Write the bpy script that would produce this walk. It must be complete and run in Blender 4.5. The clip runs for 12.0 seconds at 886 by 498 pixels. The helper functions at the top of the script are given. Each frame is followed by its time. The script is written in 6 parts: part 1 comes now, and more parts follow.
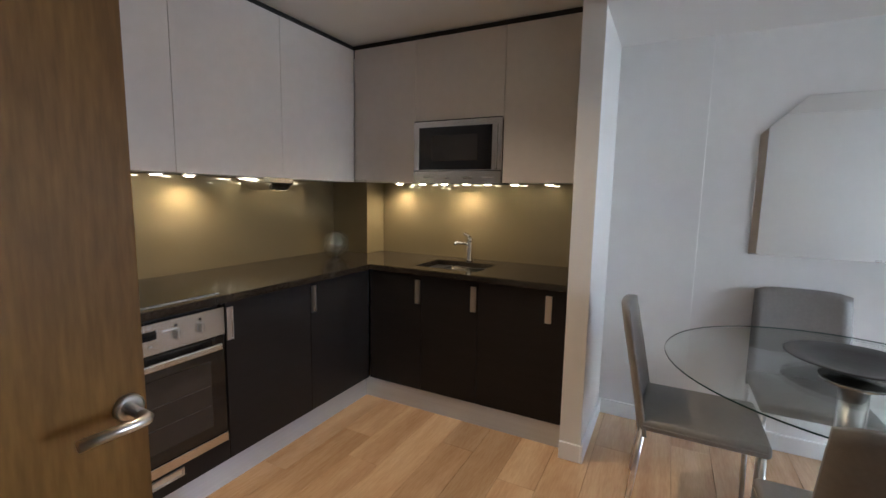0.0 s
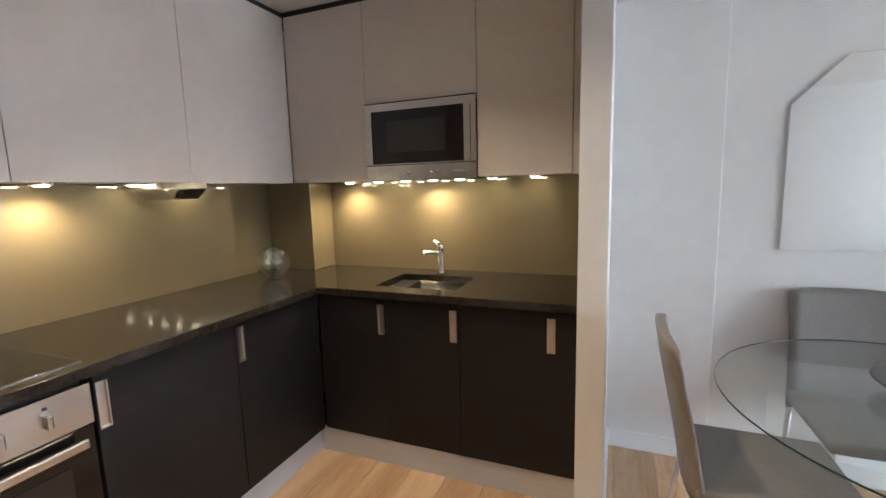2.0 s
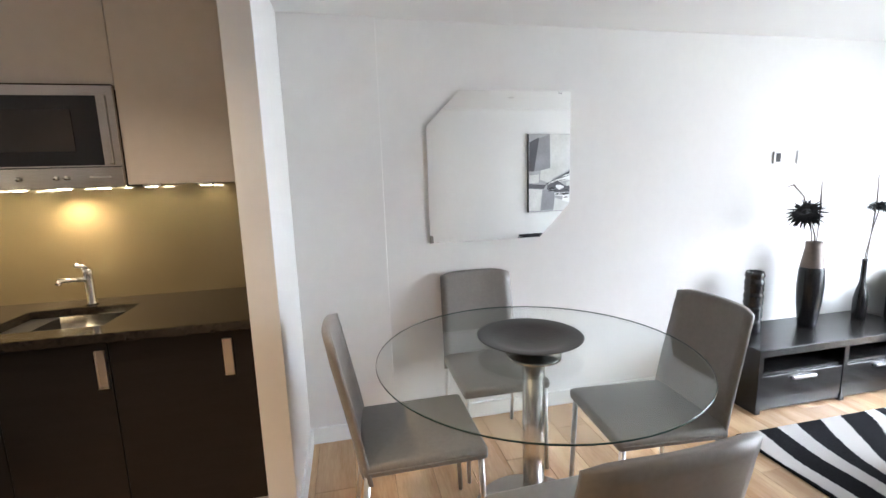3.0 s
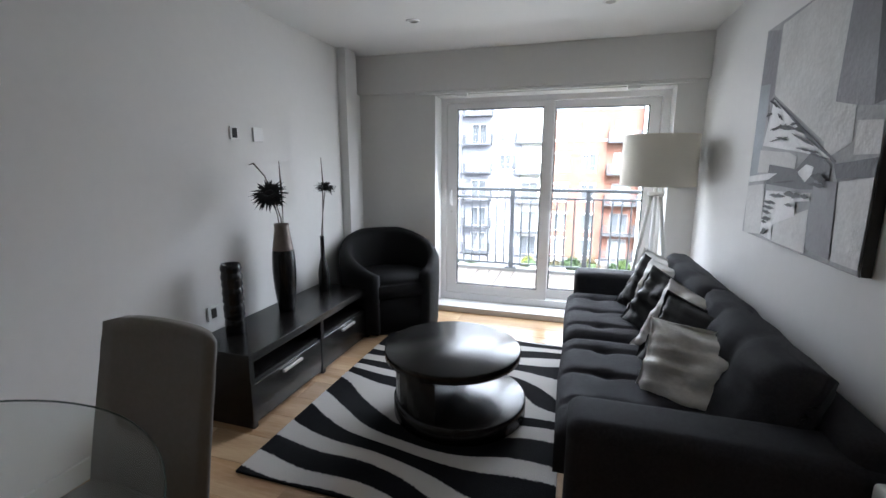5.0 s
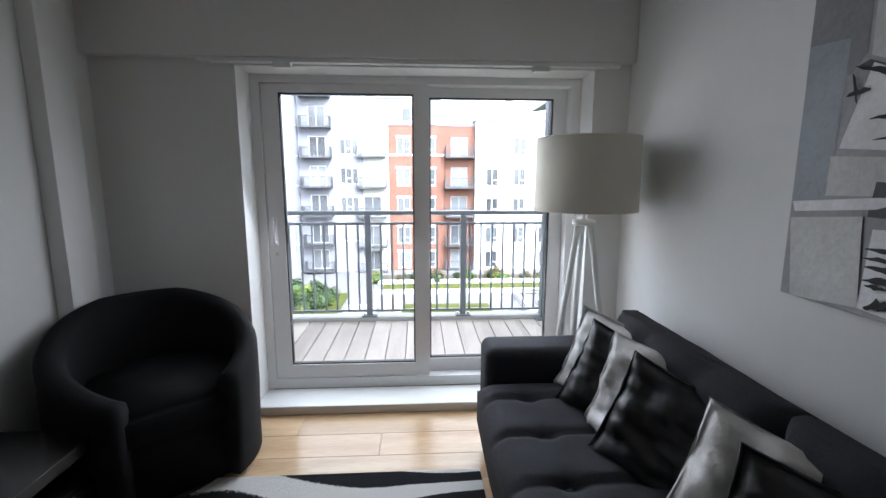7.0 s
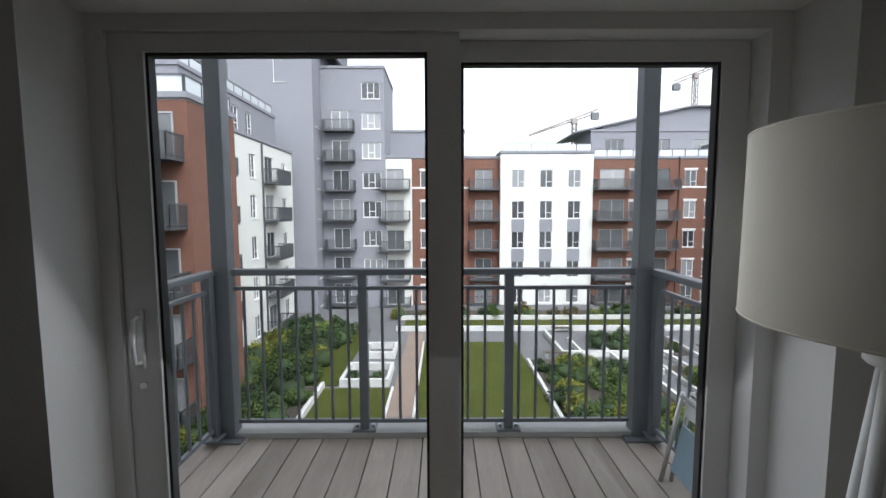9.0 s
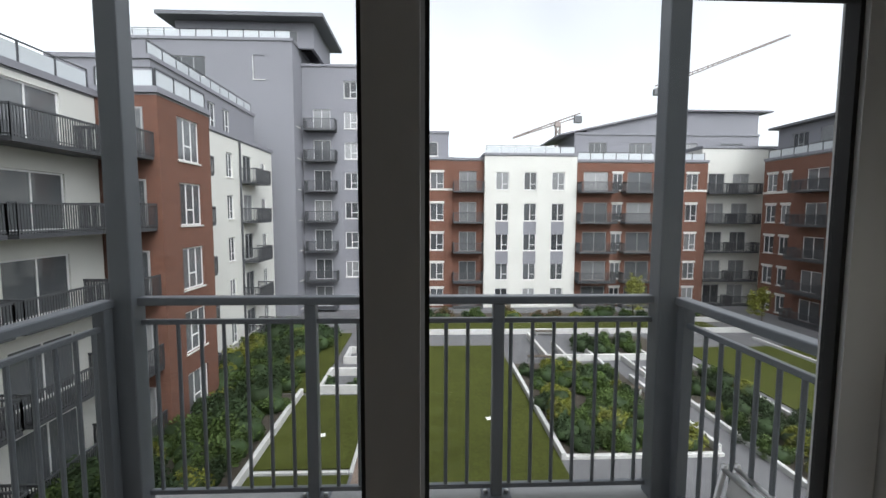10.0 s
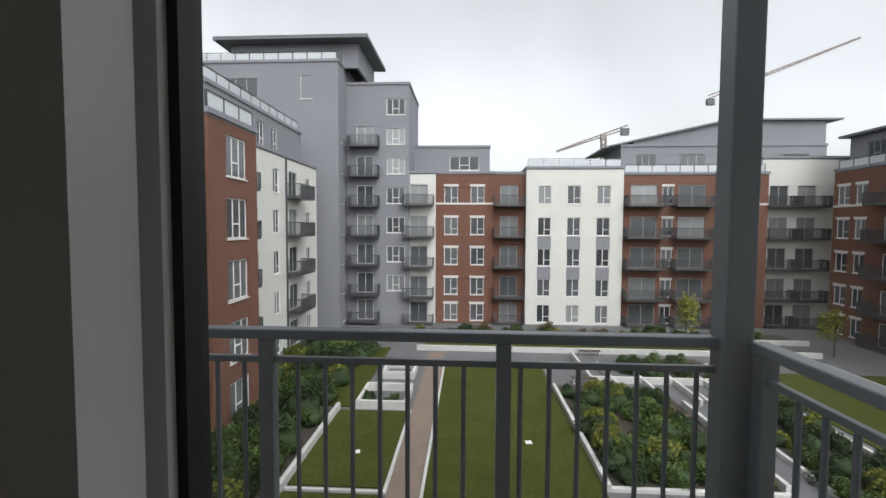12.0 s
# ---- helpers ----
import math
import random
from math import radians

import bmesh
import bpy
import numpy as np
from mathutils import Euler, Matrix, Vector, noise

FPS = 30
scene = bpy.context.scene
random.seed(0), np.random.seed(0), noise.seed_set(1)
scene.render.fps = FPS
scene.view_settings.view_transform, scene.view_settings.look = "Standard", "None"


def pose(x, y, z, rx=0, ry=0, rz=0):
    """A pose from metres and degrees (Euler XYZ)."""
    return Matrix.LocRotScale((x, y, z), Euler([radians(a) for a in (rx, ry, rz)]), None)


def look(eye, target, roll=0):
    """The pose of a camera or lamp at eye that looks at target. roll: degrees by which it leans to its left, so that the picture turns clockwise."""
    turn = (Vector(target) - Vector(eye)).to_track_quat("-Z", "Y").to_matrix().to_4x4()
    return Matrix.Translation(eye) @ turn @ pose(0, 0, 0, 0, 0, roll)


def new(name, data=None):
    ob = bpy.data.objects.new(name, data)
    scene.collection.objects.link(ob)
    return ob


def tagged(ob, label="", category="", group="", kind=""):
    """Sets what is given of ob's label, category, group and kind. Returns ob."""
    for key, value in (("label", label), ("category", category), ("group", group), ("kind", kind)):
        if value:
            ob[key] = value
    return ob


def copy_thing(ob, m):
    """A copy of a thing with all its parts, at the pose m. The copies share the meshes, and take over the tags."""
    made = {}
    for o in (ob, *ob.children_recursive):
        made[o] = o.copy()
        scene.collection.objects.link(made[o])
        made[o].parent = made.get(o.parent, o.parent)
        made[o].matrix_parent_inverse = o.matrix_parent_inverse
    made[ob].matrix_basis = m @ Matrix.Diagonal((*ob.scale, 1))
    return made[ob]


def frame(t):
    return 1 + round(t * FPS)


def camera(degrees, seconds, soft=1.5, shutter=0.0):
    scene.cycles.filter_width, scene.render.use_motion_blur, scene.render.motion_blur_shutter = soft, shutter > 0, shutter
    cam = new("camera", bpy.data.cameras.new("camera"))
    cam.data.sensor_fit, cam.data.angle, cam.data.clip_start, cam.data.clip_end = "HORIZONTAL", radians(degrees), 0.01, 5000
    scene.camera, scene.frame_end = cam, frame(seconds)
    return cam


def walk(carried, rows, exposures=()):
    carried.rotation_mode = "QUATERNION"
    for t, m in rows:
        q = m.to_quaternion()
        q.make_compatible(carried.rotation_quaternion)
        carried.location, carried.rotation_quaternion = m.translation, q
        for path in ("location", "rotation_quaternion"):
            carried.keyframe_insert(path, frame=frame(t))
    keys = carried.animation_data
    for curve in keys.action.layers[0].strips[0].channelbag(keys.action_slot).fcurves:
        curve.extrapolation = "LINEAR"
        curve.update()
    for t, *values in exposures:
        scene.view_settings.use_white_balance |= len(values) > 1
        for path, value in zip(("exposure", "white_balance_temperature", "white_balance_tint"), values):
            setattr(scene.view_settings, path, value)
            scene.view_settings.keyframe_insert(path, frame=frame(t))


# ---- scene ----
cam = camera(91.0, 12.0)
PATH = [
    (0, (2.891, 1.770, 1.375), (1.129, 0.857, 1.129), 1.1),
    (0.5, (2.731, 1.670, 1.356), (1.102, 0.540, 1.099), 0.6),
    (1, (2.582, 1.532, 1.401), (0.970, 0.372, 1.169), 0.3),
    (1.5, (2.475, 1.437, 1.408), (0.825, 0.334, 1.157), -0.8),
    (2, (2.405, 1.471, 1.398), (0.566, 0.734, 1.127), -1.5),
    (2.5, (2.384, 1.610, 1.407), (0.417, 1.403, 1.114), -2.4),
    (3, (2.386, 1.727, 1.432), (0.454, 2.142, 1.122), -1.9),
    (3.5, (2.386, 1.821, 1.403), (0.681, 2.811, 1.064), -2.5),
    (3.7, (2.399, 1.884, 1.407), (0.797, 3.028, 1.051), -2.5),
    (5.3, (1.845, 2.519, 1.321), (1.536, 4.464, 0.979), -0.3),
    (5.5, (1.806, 2.635, 1.326), (1.662, 4.604, 1.008), -1.1),
    (6, (1.768, 2.946, 1.312), (1.881, 4.912, 0.977), -1.6),
    (6.5, (1.756, 3.346, 1.332), (1.914, 5.312, 1.004), -0.9),
    (7, (1.652, 3.702, 1.340), (1.764, 5.673, 1.024), 0.1),
    (7.5, (1.579, 4.107, 1.361), (1.713, 6.083, 1.095), -0.8),
    (7.7, (1.570, 4.265, 1.375), (1.689, 6.244, 1.116), -0.9),
    (9.3, (1.679, 5.247, 1.391), (1.677, 7.241, 1.228), -0.1),
    (9.5, (1.681, 5.348, 1.388), (1.716, 7.341, 1.218), -0.4),
    (10, (1.724, 5.638, 1.440), (1.802, 7.630, 1.276), 0.2),
    (10.5, (1.776, 5.849, 1.437), (2.141, 7.810, 1.287), 1.3),
    (11, (1.772, 6.020, 1.450), (2.141, 7.982, 1.340), -0.4),
    (11.5, (1.869, 6.077, 1.437), (2.052, 8.065, 1.317), 0.2),
    (12, (1.931, 6.079, 1.432), (1.816, 8.073, 1.333), 0.3),
]
walk(cam, [(t, look(eye, target, roll)) for t, eye, target, roll in PATH],
     [(0, 4.0, 5400, 10), (1.5, 4.5, 5400, 10), (2.3, 4.6, 5500, 10), (3.0, 4.7, 5700, 10), (3.5, 4.2, 5850, 10), (3.7, 4.0, 5850, 10), (5.3, 2.45, 5750, 10), (6.5, 2.05, 5750, 10), (7.7, 1.35, 5800, 10), (9.3, -0.3, 6150, 10), (10.5, -0.48, 6350, 10), (12, -0.75, 6450, 10)])

# ---- world and light ----
world = bpy.data.worlds.new("overcast")
scene.world = world
world.use_nodes = True
wn = world.node_tree
wn.nodes.clear()
sky = wn.nodes.new("ShaderNodeTexSky")
sky.sky_type = "NISHITA"
sky.sun_disc = False
sky.sun_elevation = radians(48)
sky.sun_rotation = radians(150)
sky.air_density, sky.dust_density, sky.ozone_density = 1.0, 4.0, 1.0
soft_sky = wn.nodes.new("ShaderNodeHueSaturation")
soft_sky.inputs["Saturation"].default_value = 0.12
cloud_co = wn.nodes.new("ShaderNodeTexCoord")
cloud_no = wn.nodes.new("ShaderNodeTexNoise")
cloud_no.inputs["Scale"].default_value = 2.6
cloud_no.inputs["Detail"].default_value = 6
cloud_rp = wn.nodes.new("ShaderNodeMapRange")
cloud_rp.inputs[1].default_value, cloud_rp.inputs[2].default_value = 0.3, 0.75
cloud_rp.inputs[3].default_value, cloud_rp.inputs[4].default_value = 3.5, 2.7
cloud_mx = wn.nodes.new("ShaderNodeVectorMath")
cloud_mx.operation = "SCALE"
bg = wn.nodes.new("ShaderNodeBackground")
bg.inputs["Strength"].default_value = 0.15
wout = wn.nodes.new("ShaderNodeOutputWorld")
wn.links.new(sky.outputs[0], soft_sky.inputs["Color"])
wn.links.new(cloud_co.outputs["Generated"], cloud_no.inputs["Vector"])
wn.links.new(cloud_no.outputs["Fac"], cloud_rp.inputs[0])
wn.links.new(soft_sky.outputs[0], cloud_mx.inputs[0])
wn.links.new(cloud_rp.outputs[0], cloud_mx.inputs["Scale"])
wn.links.new(cloud_mx.outputs[0], bg.inputs["Color"])
wn.links.new(bg.outputs[0], wout.inputs["Surface"])


def lamp(name, kind, power, colour, m, **more):
    d = bpy.data.lights.new(name, kind)
    d.energy, d.color = power, colour
    if "angle" in more:
        d.angle = radians(more["angle"])
    if "size" in more:
        d.shape, d.size, d.size_y = "RECTANGLE", more["size"][0], more["size"][1]
    if "spot" in more:
        d.spot_size, d.spot_blend, d.shadow_soft_size = radians(more["spot"]), 0.8, 0.02
    ob = new(name, d)
    ob.matrix_world = m
    return ob


lamp("sun", "SUN", 0.6, (1.0, 0.96, 0.9), look((0, 0, 30), (6, 9, 0)), angle=14)
# daylight of the overcast sky, in the opening of the sliding door
lamp("window_daylight", "AREA", 4.4, (0.98, 0.975, 0.96), look((1.65, 6.265, 1.05), (1.65, 4.6, 0.15)), size=(1.75, 1.65))
# warm ceiling downlights of the kitchen
for lx, ly in ((1.1, 0.72), (2.05, 0.72)):
    lamp("kitchen_ceiling_light", "SPOT", 3.4, (1.0, 0.70, 0.42), look((lx, ly, 2.44), (lx, ly, 0.0)), spot=115)
# warm downlights under the wall cabinets
for lx, ly in ((1.45, -0.49), (0.11, -0.05), (0.11, 0.50)):
    lamp("cabinet_downlight", "SPOT", 1.05, (1.0, 0.73, 0.38), look((lx, ly, 1.44), (lx, ly, 0.0)), spot=155)


# ---- materials ----
def mat(name, colour, rough=0.5, metal=0.0, vary=0.12, scale=6.0, bump=0.0, bscale=60.0, spec=0.5, stretch=(1, 1, 1), piece=0.0, fine=0.0, coat=0.0):
    m = bpy.data.materials.new(name)
    m.use_nodes = True
    t = m.node_tree
    b = t.nodes["Principled BSDF"]
    b.inputs["Roughness"].default_value = rough
    b.inputs["Metallic"].default_value = metal
    b.inputs["Specular IOR Level"].default_value = spec
    b.inputs["Coat Weight"].default_value = coat
    co = t.nodes.new("ShaderNodeTexCoord")
    mp = t.nodes.new("ShaderNodeMapping")
    mp.inputs["Scale"].default_value = stretch
    t.links.new(co.outputs["Object"], mp.inputs["Vector"])
    n1 = t.nodes.new("ShaderNodeTexNoise")
    n1.inputs["Scale"].default_value, n1.inputs["Detail"].default_value = scale, 5
    t.links.new(mp.outputs[0], n1.inputs["Vector"])
    r = t.nodes.new("ShaderNodeMapRange")
    r.inputs[1].default_value, r.inputs[2].default_value = 0.25, 0.75
    r.inputs[3].default_value, r.inputs[4].default_value = 1 - vary, 1 + vary
    t.links.new(n1.outputs["Fac"], r.inputs[0])
    fac = r.outputs[0]
    if fine:
        n3 = t.nodes.new("ShaderNodeTexNoise")
        n3.inputs["Scale"].default_value, n3.inputs["Detail"].default_value = scale * 14, 3
        t.links.new(mp.outputs[0], n3.inputs["Vector"])
        r3 = t.nodes.new("ShaderNodeMapRange")
        r3.inputs[1].default_value, r3.inputs[2].default_value = 0.3, 0.7
        r3.inputs[3].default_value, r3.inputs[4].default_value = 1 - fine, 1 + fine
        t.links.new(n3.outputs["Fac"], r3.inputs[0])
        mu = t.nodes.new("ShaderNodeMath")
        mu.operation = "MULTIPLY"
        t.links.new(fac, mu.inputs[0])
        t.links.new(r3.outputs[0], mu.inputs[1])
        fac = mu.outputs[0]
    if piece:
        oi = t.nodes.new("ShaderNodeObjectInfo")
        r2 = t.nodes.new("ShaderNodeMapRange")
        r2.inputs[3].default_value, r2.inputs[4].default_value = 1 - piece, 1 + piece
        t.links.new(oi.outputs["Random"], r2.inputs[0])
        mu = t.nodes.new("ShaderNodeMath")
        mu.operation = "MULTIPLY"
        t.links.new(fac, mu.inputs[0])
        t.links.new(r2.outputs[0], mu.inputs[1])
        fac = mu.outputs[0]
    sc = t.nodes.new("ShaderNodeVectorMath")
    sc.operation = "SCALE"
    sc.inputs[0].default_value = colour
    t.links.new(fac, sc.inputs["Scale"])
    t.links.new(sc.outputs[0], b.inputs["Base Color"])
    if bump:
        n2 = t.nodes.new("ShaderNodeTexNoise")
        n2.inputs["Scale"].default_value, n2.inputs["Detail"].default_value = bscale, 4
        t.links.new(mp.outputs[0], n2.inputs["Vector"])
        bu = t.nodes.new("ShaderNodeBump")
        bu.inputs["Strength"].default_value, bu.inputs["Distance"].default_value = bump, 0.01
        t.links.new(n2.outputs["Fac"], bu.inputs["Height"])
        t.links.new(bu.outputs[0], b.inputs["Normal"])
    return m


def emit(name, colour, power):
    m = bpy.data.materials.new(name)
    m.use_nodes = True
    b = m.node_tree.nodes["Principled BSDF"]
    b.inputs["Base Color"].default_value = (*colour, 1)
    b.inputs["Emission Color"].default_value = (*colour, 1)
    b.inputs["Emission Strength"].default_value = power
    return m


def glass(name, tint=(1, 1, 1), rough=0.0, clear=0.0):
    m = bpy.data.materials.new(name)
    m.use_nodes = True
    t = m.node_tree
    b = t.nodes["Principled BSDF"]
    b.inputs["Base Color"].default_value = (*tint, 1)
    b.inputs["Roughness"].default_value = rough
    b.inputs["Transmission Weight"].default_value = 1.0
    b.inputs["IOR"].default_value = 1.5
    return m


def thin_glass(name, tint=(0.96, 0.98, 0.97), low=0.04, high=0.7):
    """Clear sheet glass: lets light straight through, and mirrors more at a slant."""
    m = bpy.data.materials.new(name)
    m.use_nodes = True
    t = m.node_tree
    t.nodes.clear()
    o = t.nodes.new("ShaderNodeOutputMaterial")
    tr = t.nodes.new("ShaderNodeBsdfTransparent")
    tr.inputs[0].default_value = (*tint, 1)
    gl = t.nodes.new("ShaderNodeBsdfGlossy")
    gl.inputs["Roughness"].default_value = 0.0
    mx = t.nodes.new("ShaderNodeMixShader")
    lw = t.nodes.new("ShaderNodeLayerWeight")
    pw = t.nodes.new("ShaderNodeMath")
    pw.operation = "POWER"
    pw.inputs[1].default_value = 5.0
    mr = t.nodes.new("ShaderNodeMapRange")
    mr.inputs[3].default_value, mr.inputs[4].default_value = low, high
    t.links.new(lw.outputs["Facing"], pw.inputs[0])
    t.links.new(pw.outputs[0], mr.inputs[0])
    t.links.new(mr.outputs[0], mx.inputs[0])
    t.links.new(tr.outputs[0], mx.inputs[1])
    t.links.new(gl.outputs[0], mx.inputs[2])
    t.links.new(mx.outputs[0], o.inputs[0])
    return m


def wood(name, dark, light, rough=0.4, scale=1.0, axis="x", piece=0.15, bump=0.05, rings=5.0):
    """Grain along one axis: stretched noise in two scales, and slow bands."""
    m = bpy.data.materials.new(name)
    m.use_nodes = True
    t = m.node_tree
    b = t.nodes["Principled BSDF"]
    b.inputs["Roughness"].default_value = rough
    co = t.nodes.new("ShaderNodeTexCoord")
    oi = t.nodes.new("ShaderNodeObjectInfo")
    ad = t.nodes.new("ShaderNodeVectorMath")
    ad.operation = "ADD"
    off = t.nodes.new("ShaderNodeVectorMath")
    off.operation = "SCALE"
    off.inputs[0].default_value = (37, 51, 23)
    t.links.new(oi.outputs["Random"], off.inputs["Scale"])
    t.links.new(co.outputs["Object"], ad.inputs[0])
    t.links.new(off.outputs[0], ad.inputs[1])
    mp = t.nodes.new("ShaderNodeMapping")
    s = {"x": (0.12, 1, 1), "y": (1, 0.12, 1), "z": (1, 1, 0.12)}[axis]
    mp.inputs["Scale"].default_value = [v * scale for v in s]
    t.links.new(ad.outputs[0], mp.inputs["Vector"])
    n1 = t.nodes.new("ShaderNodeTexNoise")
    n1.inputs["Scale"].default_value, n1.inputs["Detail"].default_value, n1.inputs["Distortion"].default_value = rings, 4, 0.6
    n2 = t.nodes.new("ShaderNodeTexNoise")
    n2.inputs["Scale"].default_value, n2.inputs["Detail"].default_value = rings * 22, 3
    t.links.new(mp.outputs[0], n1.inputs["Vector"])
    t.links.new(mp.outputs[0], n2.inputs["Vector"])
    mx = t.nodes.new("ShaderNodeMath")
    mx.operation = "MULTIPLY_ADD"
    mx.inputs[1].default_value = 0.35
    t.links.new(n2.outputs["Fac"], mx.inputs[0])
    sub = t.nodes.new("ShaderNodeMath")
    sub.operation = "ADD"
    sub.inputs[1].default_value = -0.17
    t.links.new(n1.outputs["Fac"], sub.inputs[0])
    t.links.new(sub.outputs[0], mx.inputs[2])
    rp = t.nodes.new("ShaderNodeValToRGB")
    rp.color_ramp.elements[0].position, rp.color_ramp.elements[1].position = 0.32, 0.68
    rp.color_ramp.elements[0].color, rp.color_ramp.elements[1].color = (*dark, 1), (*light, 1)
    t.links.new(mx.outputs[0], rp.inputs[0])
    r2 = t.nodes.new("ShaderNodeMapRange")
    r2.inputs[3].default_value, r2.inputs[4].default_value = 1 - piece, 1 + piece
    t.links.new(oi.outputs["Random"], r2.inputs[0])
    sc = t.nodes.new("ShaderNodeVectorMath")
    sc.operation = "SCALE"
    t.links.new(rp.outputs[0], sc.inputs[0])
    t.links.new(r2.outputs[0], sc.inputs["Scale"])
    t.links.new(sc.outputs[0], b.inputs["Base Color"])
    bu = t.nodes.new("ShaderNodeBump")
    bu.inputs["Strength"].default_value, bu.inputs["Distance"].default_value = bump, 0.004
    t.links.new(n2.outputs["Fac"], bu.inputs["Height"])
    t.links.new(bu.outputs[0], b.inputs["Normal"])
    return m


M_WALL = mat("white_wall_paint", (0.74, 0.735, 0.72), 0.75, vary=0.02, scale=1.5, bump=0.04, bscale=220, fine=0.01)
M_CEIL = mat("white_ceiling_paint", (0.76, 0.755, 0.74), 0.85, vary=0.02, scale=1.2, bump=0.03, bscale=200)
M_TRIM = mat("white_gloss_trim", (0.78, 0.78, 0.77), 0.35, vary=0.02)
M_PVC = mat("white_pvc", (0.80, 0.80, 0.80), 0.32, vary=0.02, scale=3)
M_GASKET = mat("black_rubber_gasket", (0.02, 0.02, 0.02), 0.6)
M_FLOOR = wood("oak_laminate", (0.43, 0.265, 0.138), (0.63, 0.445, 0.265), 0.24, 1.0, "x", 0.14, 0.03)
M_JOINT = mat("floor_joint", (0.16, 0.10, 0.05), 0.7)
M_OAK = wood("oak_veneer", (0.135, 0.062, 0.010), (0.29, 0.148, 0.028), 0.48, 1.2, "z", 0.0, 0.05, 4.0)
M_OAK.node_tree.nodes["Principled BSDF"].inputs["Specular IOR Level"].default_value = 0.22
M_CAB_UP = mat("warm_white_laminate", (0.60, 0.565, 0.54), 0.42, vary=0.03, scale=1.3, bump=0.02, bscale=300, fine=0.02)
M_CAB_LOW = mat("charcoal_laminate", (0.012, 0.011, 0.0115), 0.42, vary=0.12, scale=4, stretch=(1, 1, 8), bump=0.03, bscale=160, fine=0.1, spec=0.24)
M_PLINTH = mat("brushed_aluminium_plinth", (0.52, 0.54, 0.57), 0.38, 0.25, vary=0.06, stretch=(0.1, 0.1, 8), scale=12)
M_GRANITE = mat("dark_brown_granite", (0.022, 0.018, 0.015), 0.10, vary=0.35, scale=60, fine=0.4)
M_SPLASH = mat("taupe_back_painted_glass", (0.150, 0.120, 0.070), 0.04, vary=0.02, coat=1.0)
M_STEEL = mat("brushed_steel", (0.62, 0.60, 0.57), 0.26, 1.0, vary=0.07, scale=10, stretch=(0.06, 0.06, 8), fine=0.06)
M_CHROME = mat("chrome", (0.75, 0.75, 0.76), 0.08, 1.0, vary=0.02)
M_SATIN = mat("satin_nickel", (0.68, 0.67, 0.66), 0.28, 1.0, vary=0.03)
M_BLKGLASS = mat("black_glass", (0.008, 0.008, 0.009), 0.05, vary=0.05)
M_OVENWIN = mat("dark_oven_glass", (0.03, 0.028, 0.027), 0.08, vary=0.2, scale=3)
M_RACK = mat("dim_oven_rack", (0.06, 0.058, 0.055), 0.5, 0.4)
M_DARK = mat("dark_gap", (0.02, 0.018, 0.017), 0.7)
M_CARCASS = mat("grey_carcass_board", (0.45, 0.44, 0.42), 0.6, vary=0.04)
M_LEATHER = mat("taupe_leather", (0.205, 0.192, 0.178), 0.42, vary=0.08, scale=5, bump=0.12, bscale=420, fine=0.05)
M_GLASS = thin_glass("table_glass", (0.965, 0.985, 0.978))
M_GLASSEDGE = mat("green_glass_edge", (0.03, 0.06, 0.055), 0.1)
M_PANE = thin_glass("window_glass", (0.98, 0.99, 0.99), 0.015, 0.5)
M_BOWL = mat("charcoal_bowl", (0.035, 0.033, 0.032), 0.35, vary=0.2, scale=18, bump=0.05)
M_MIRROR = mat("mirror_silver", (0.86, 0.87, 0.86), 0.01, 1.0, vary=0.0)
M_BLACKWOOD = wood("black_brown_ash", (0.006, 0.0055, 0.0055), (0.017, 0.015, 0.014), 0.27, 1.5, "y", 0.05, 0.08, 6.0)
M_SOFA = mat("black_woven_fabric", (0.022, 0.022, 0.027), 0.8, vary=0.15, scale=9, bump=0.35, bscale=500, spec=0.35, fine=0.2)
M_ARMCHAIR = mat("black_velvet", (0.007, 0.007, 0.0075), 0.85, vary=0.15, scale=6, bump=0.2, bscale=400, spec=0.25)
M_PILLOW = mat("silver_satin", (0.66, 0.65, 0.63), 0.4, vary=0.15, scale=7, bump=0.25, bscale=45, fine=0.05)
M_PILLOWBLK = mat("black_satin", (0.015, 0.015, 0.016), 0.5, vary=0.2, bump=0.2, bscale=45)
M_SHADE = mat("cream_fabric_shade", (0.72, 0.68, 0.58), 0.85, vary=0.03, bump=0.08, bscale=420)
M_WHITE = mat("white_lacquer", (0.75, 0.75, 0.74), 0.4, vary=0.02)
M_VASE = mat("black_ceramic", (0.012, 0.012, 0.013), 0.22, vary=0.2, scale=12)
M_VASETOP = mat("brown_silver_band", (0.17, 0.14, 0.12), 0.4, 0.3, vary=0.2, scale=20)
M_PETAL = mat("black_feather", (0.008, 0.008, 0.009), 0.75)
M_STEM = mat("dark_twig", (0.10, 0.08, 0.065), 0.7)
M_PLASTIC = mat("white_plastic", (0.72, 0.72, 0.71), 0.4, vary=0.01)
M_GREYMETAL = mat("grey_blue_powder_coat", (0.17, 0.185, 0.205), 0.34, vary=0.05, scale=8, bump=0.03, bscale=120)
M_DECK = wood("grey_brown_decking", (0.30, 0.255, 0.215), (0.47, 0.41, 0.355), 0.65, 1.0, "y", 0.12, 0.25, 5.0)
M_CONCRETE = mat("pale_concrete", (0.46, 0.46, 0.45), 0.8, vary=0.1, scale=1.0, bump=0.2, bscale=30, fine=0.05)
M_LAMPGLOW = emit("lit_downlight", (1.0, 0.80, 0.45), 5)


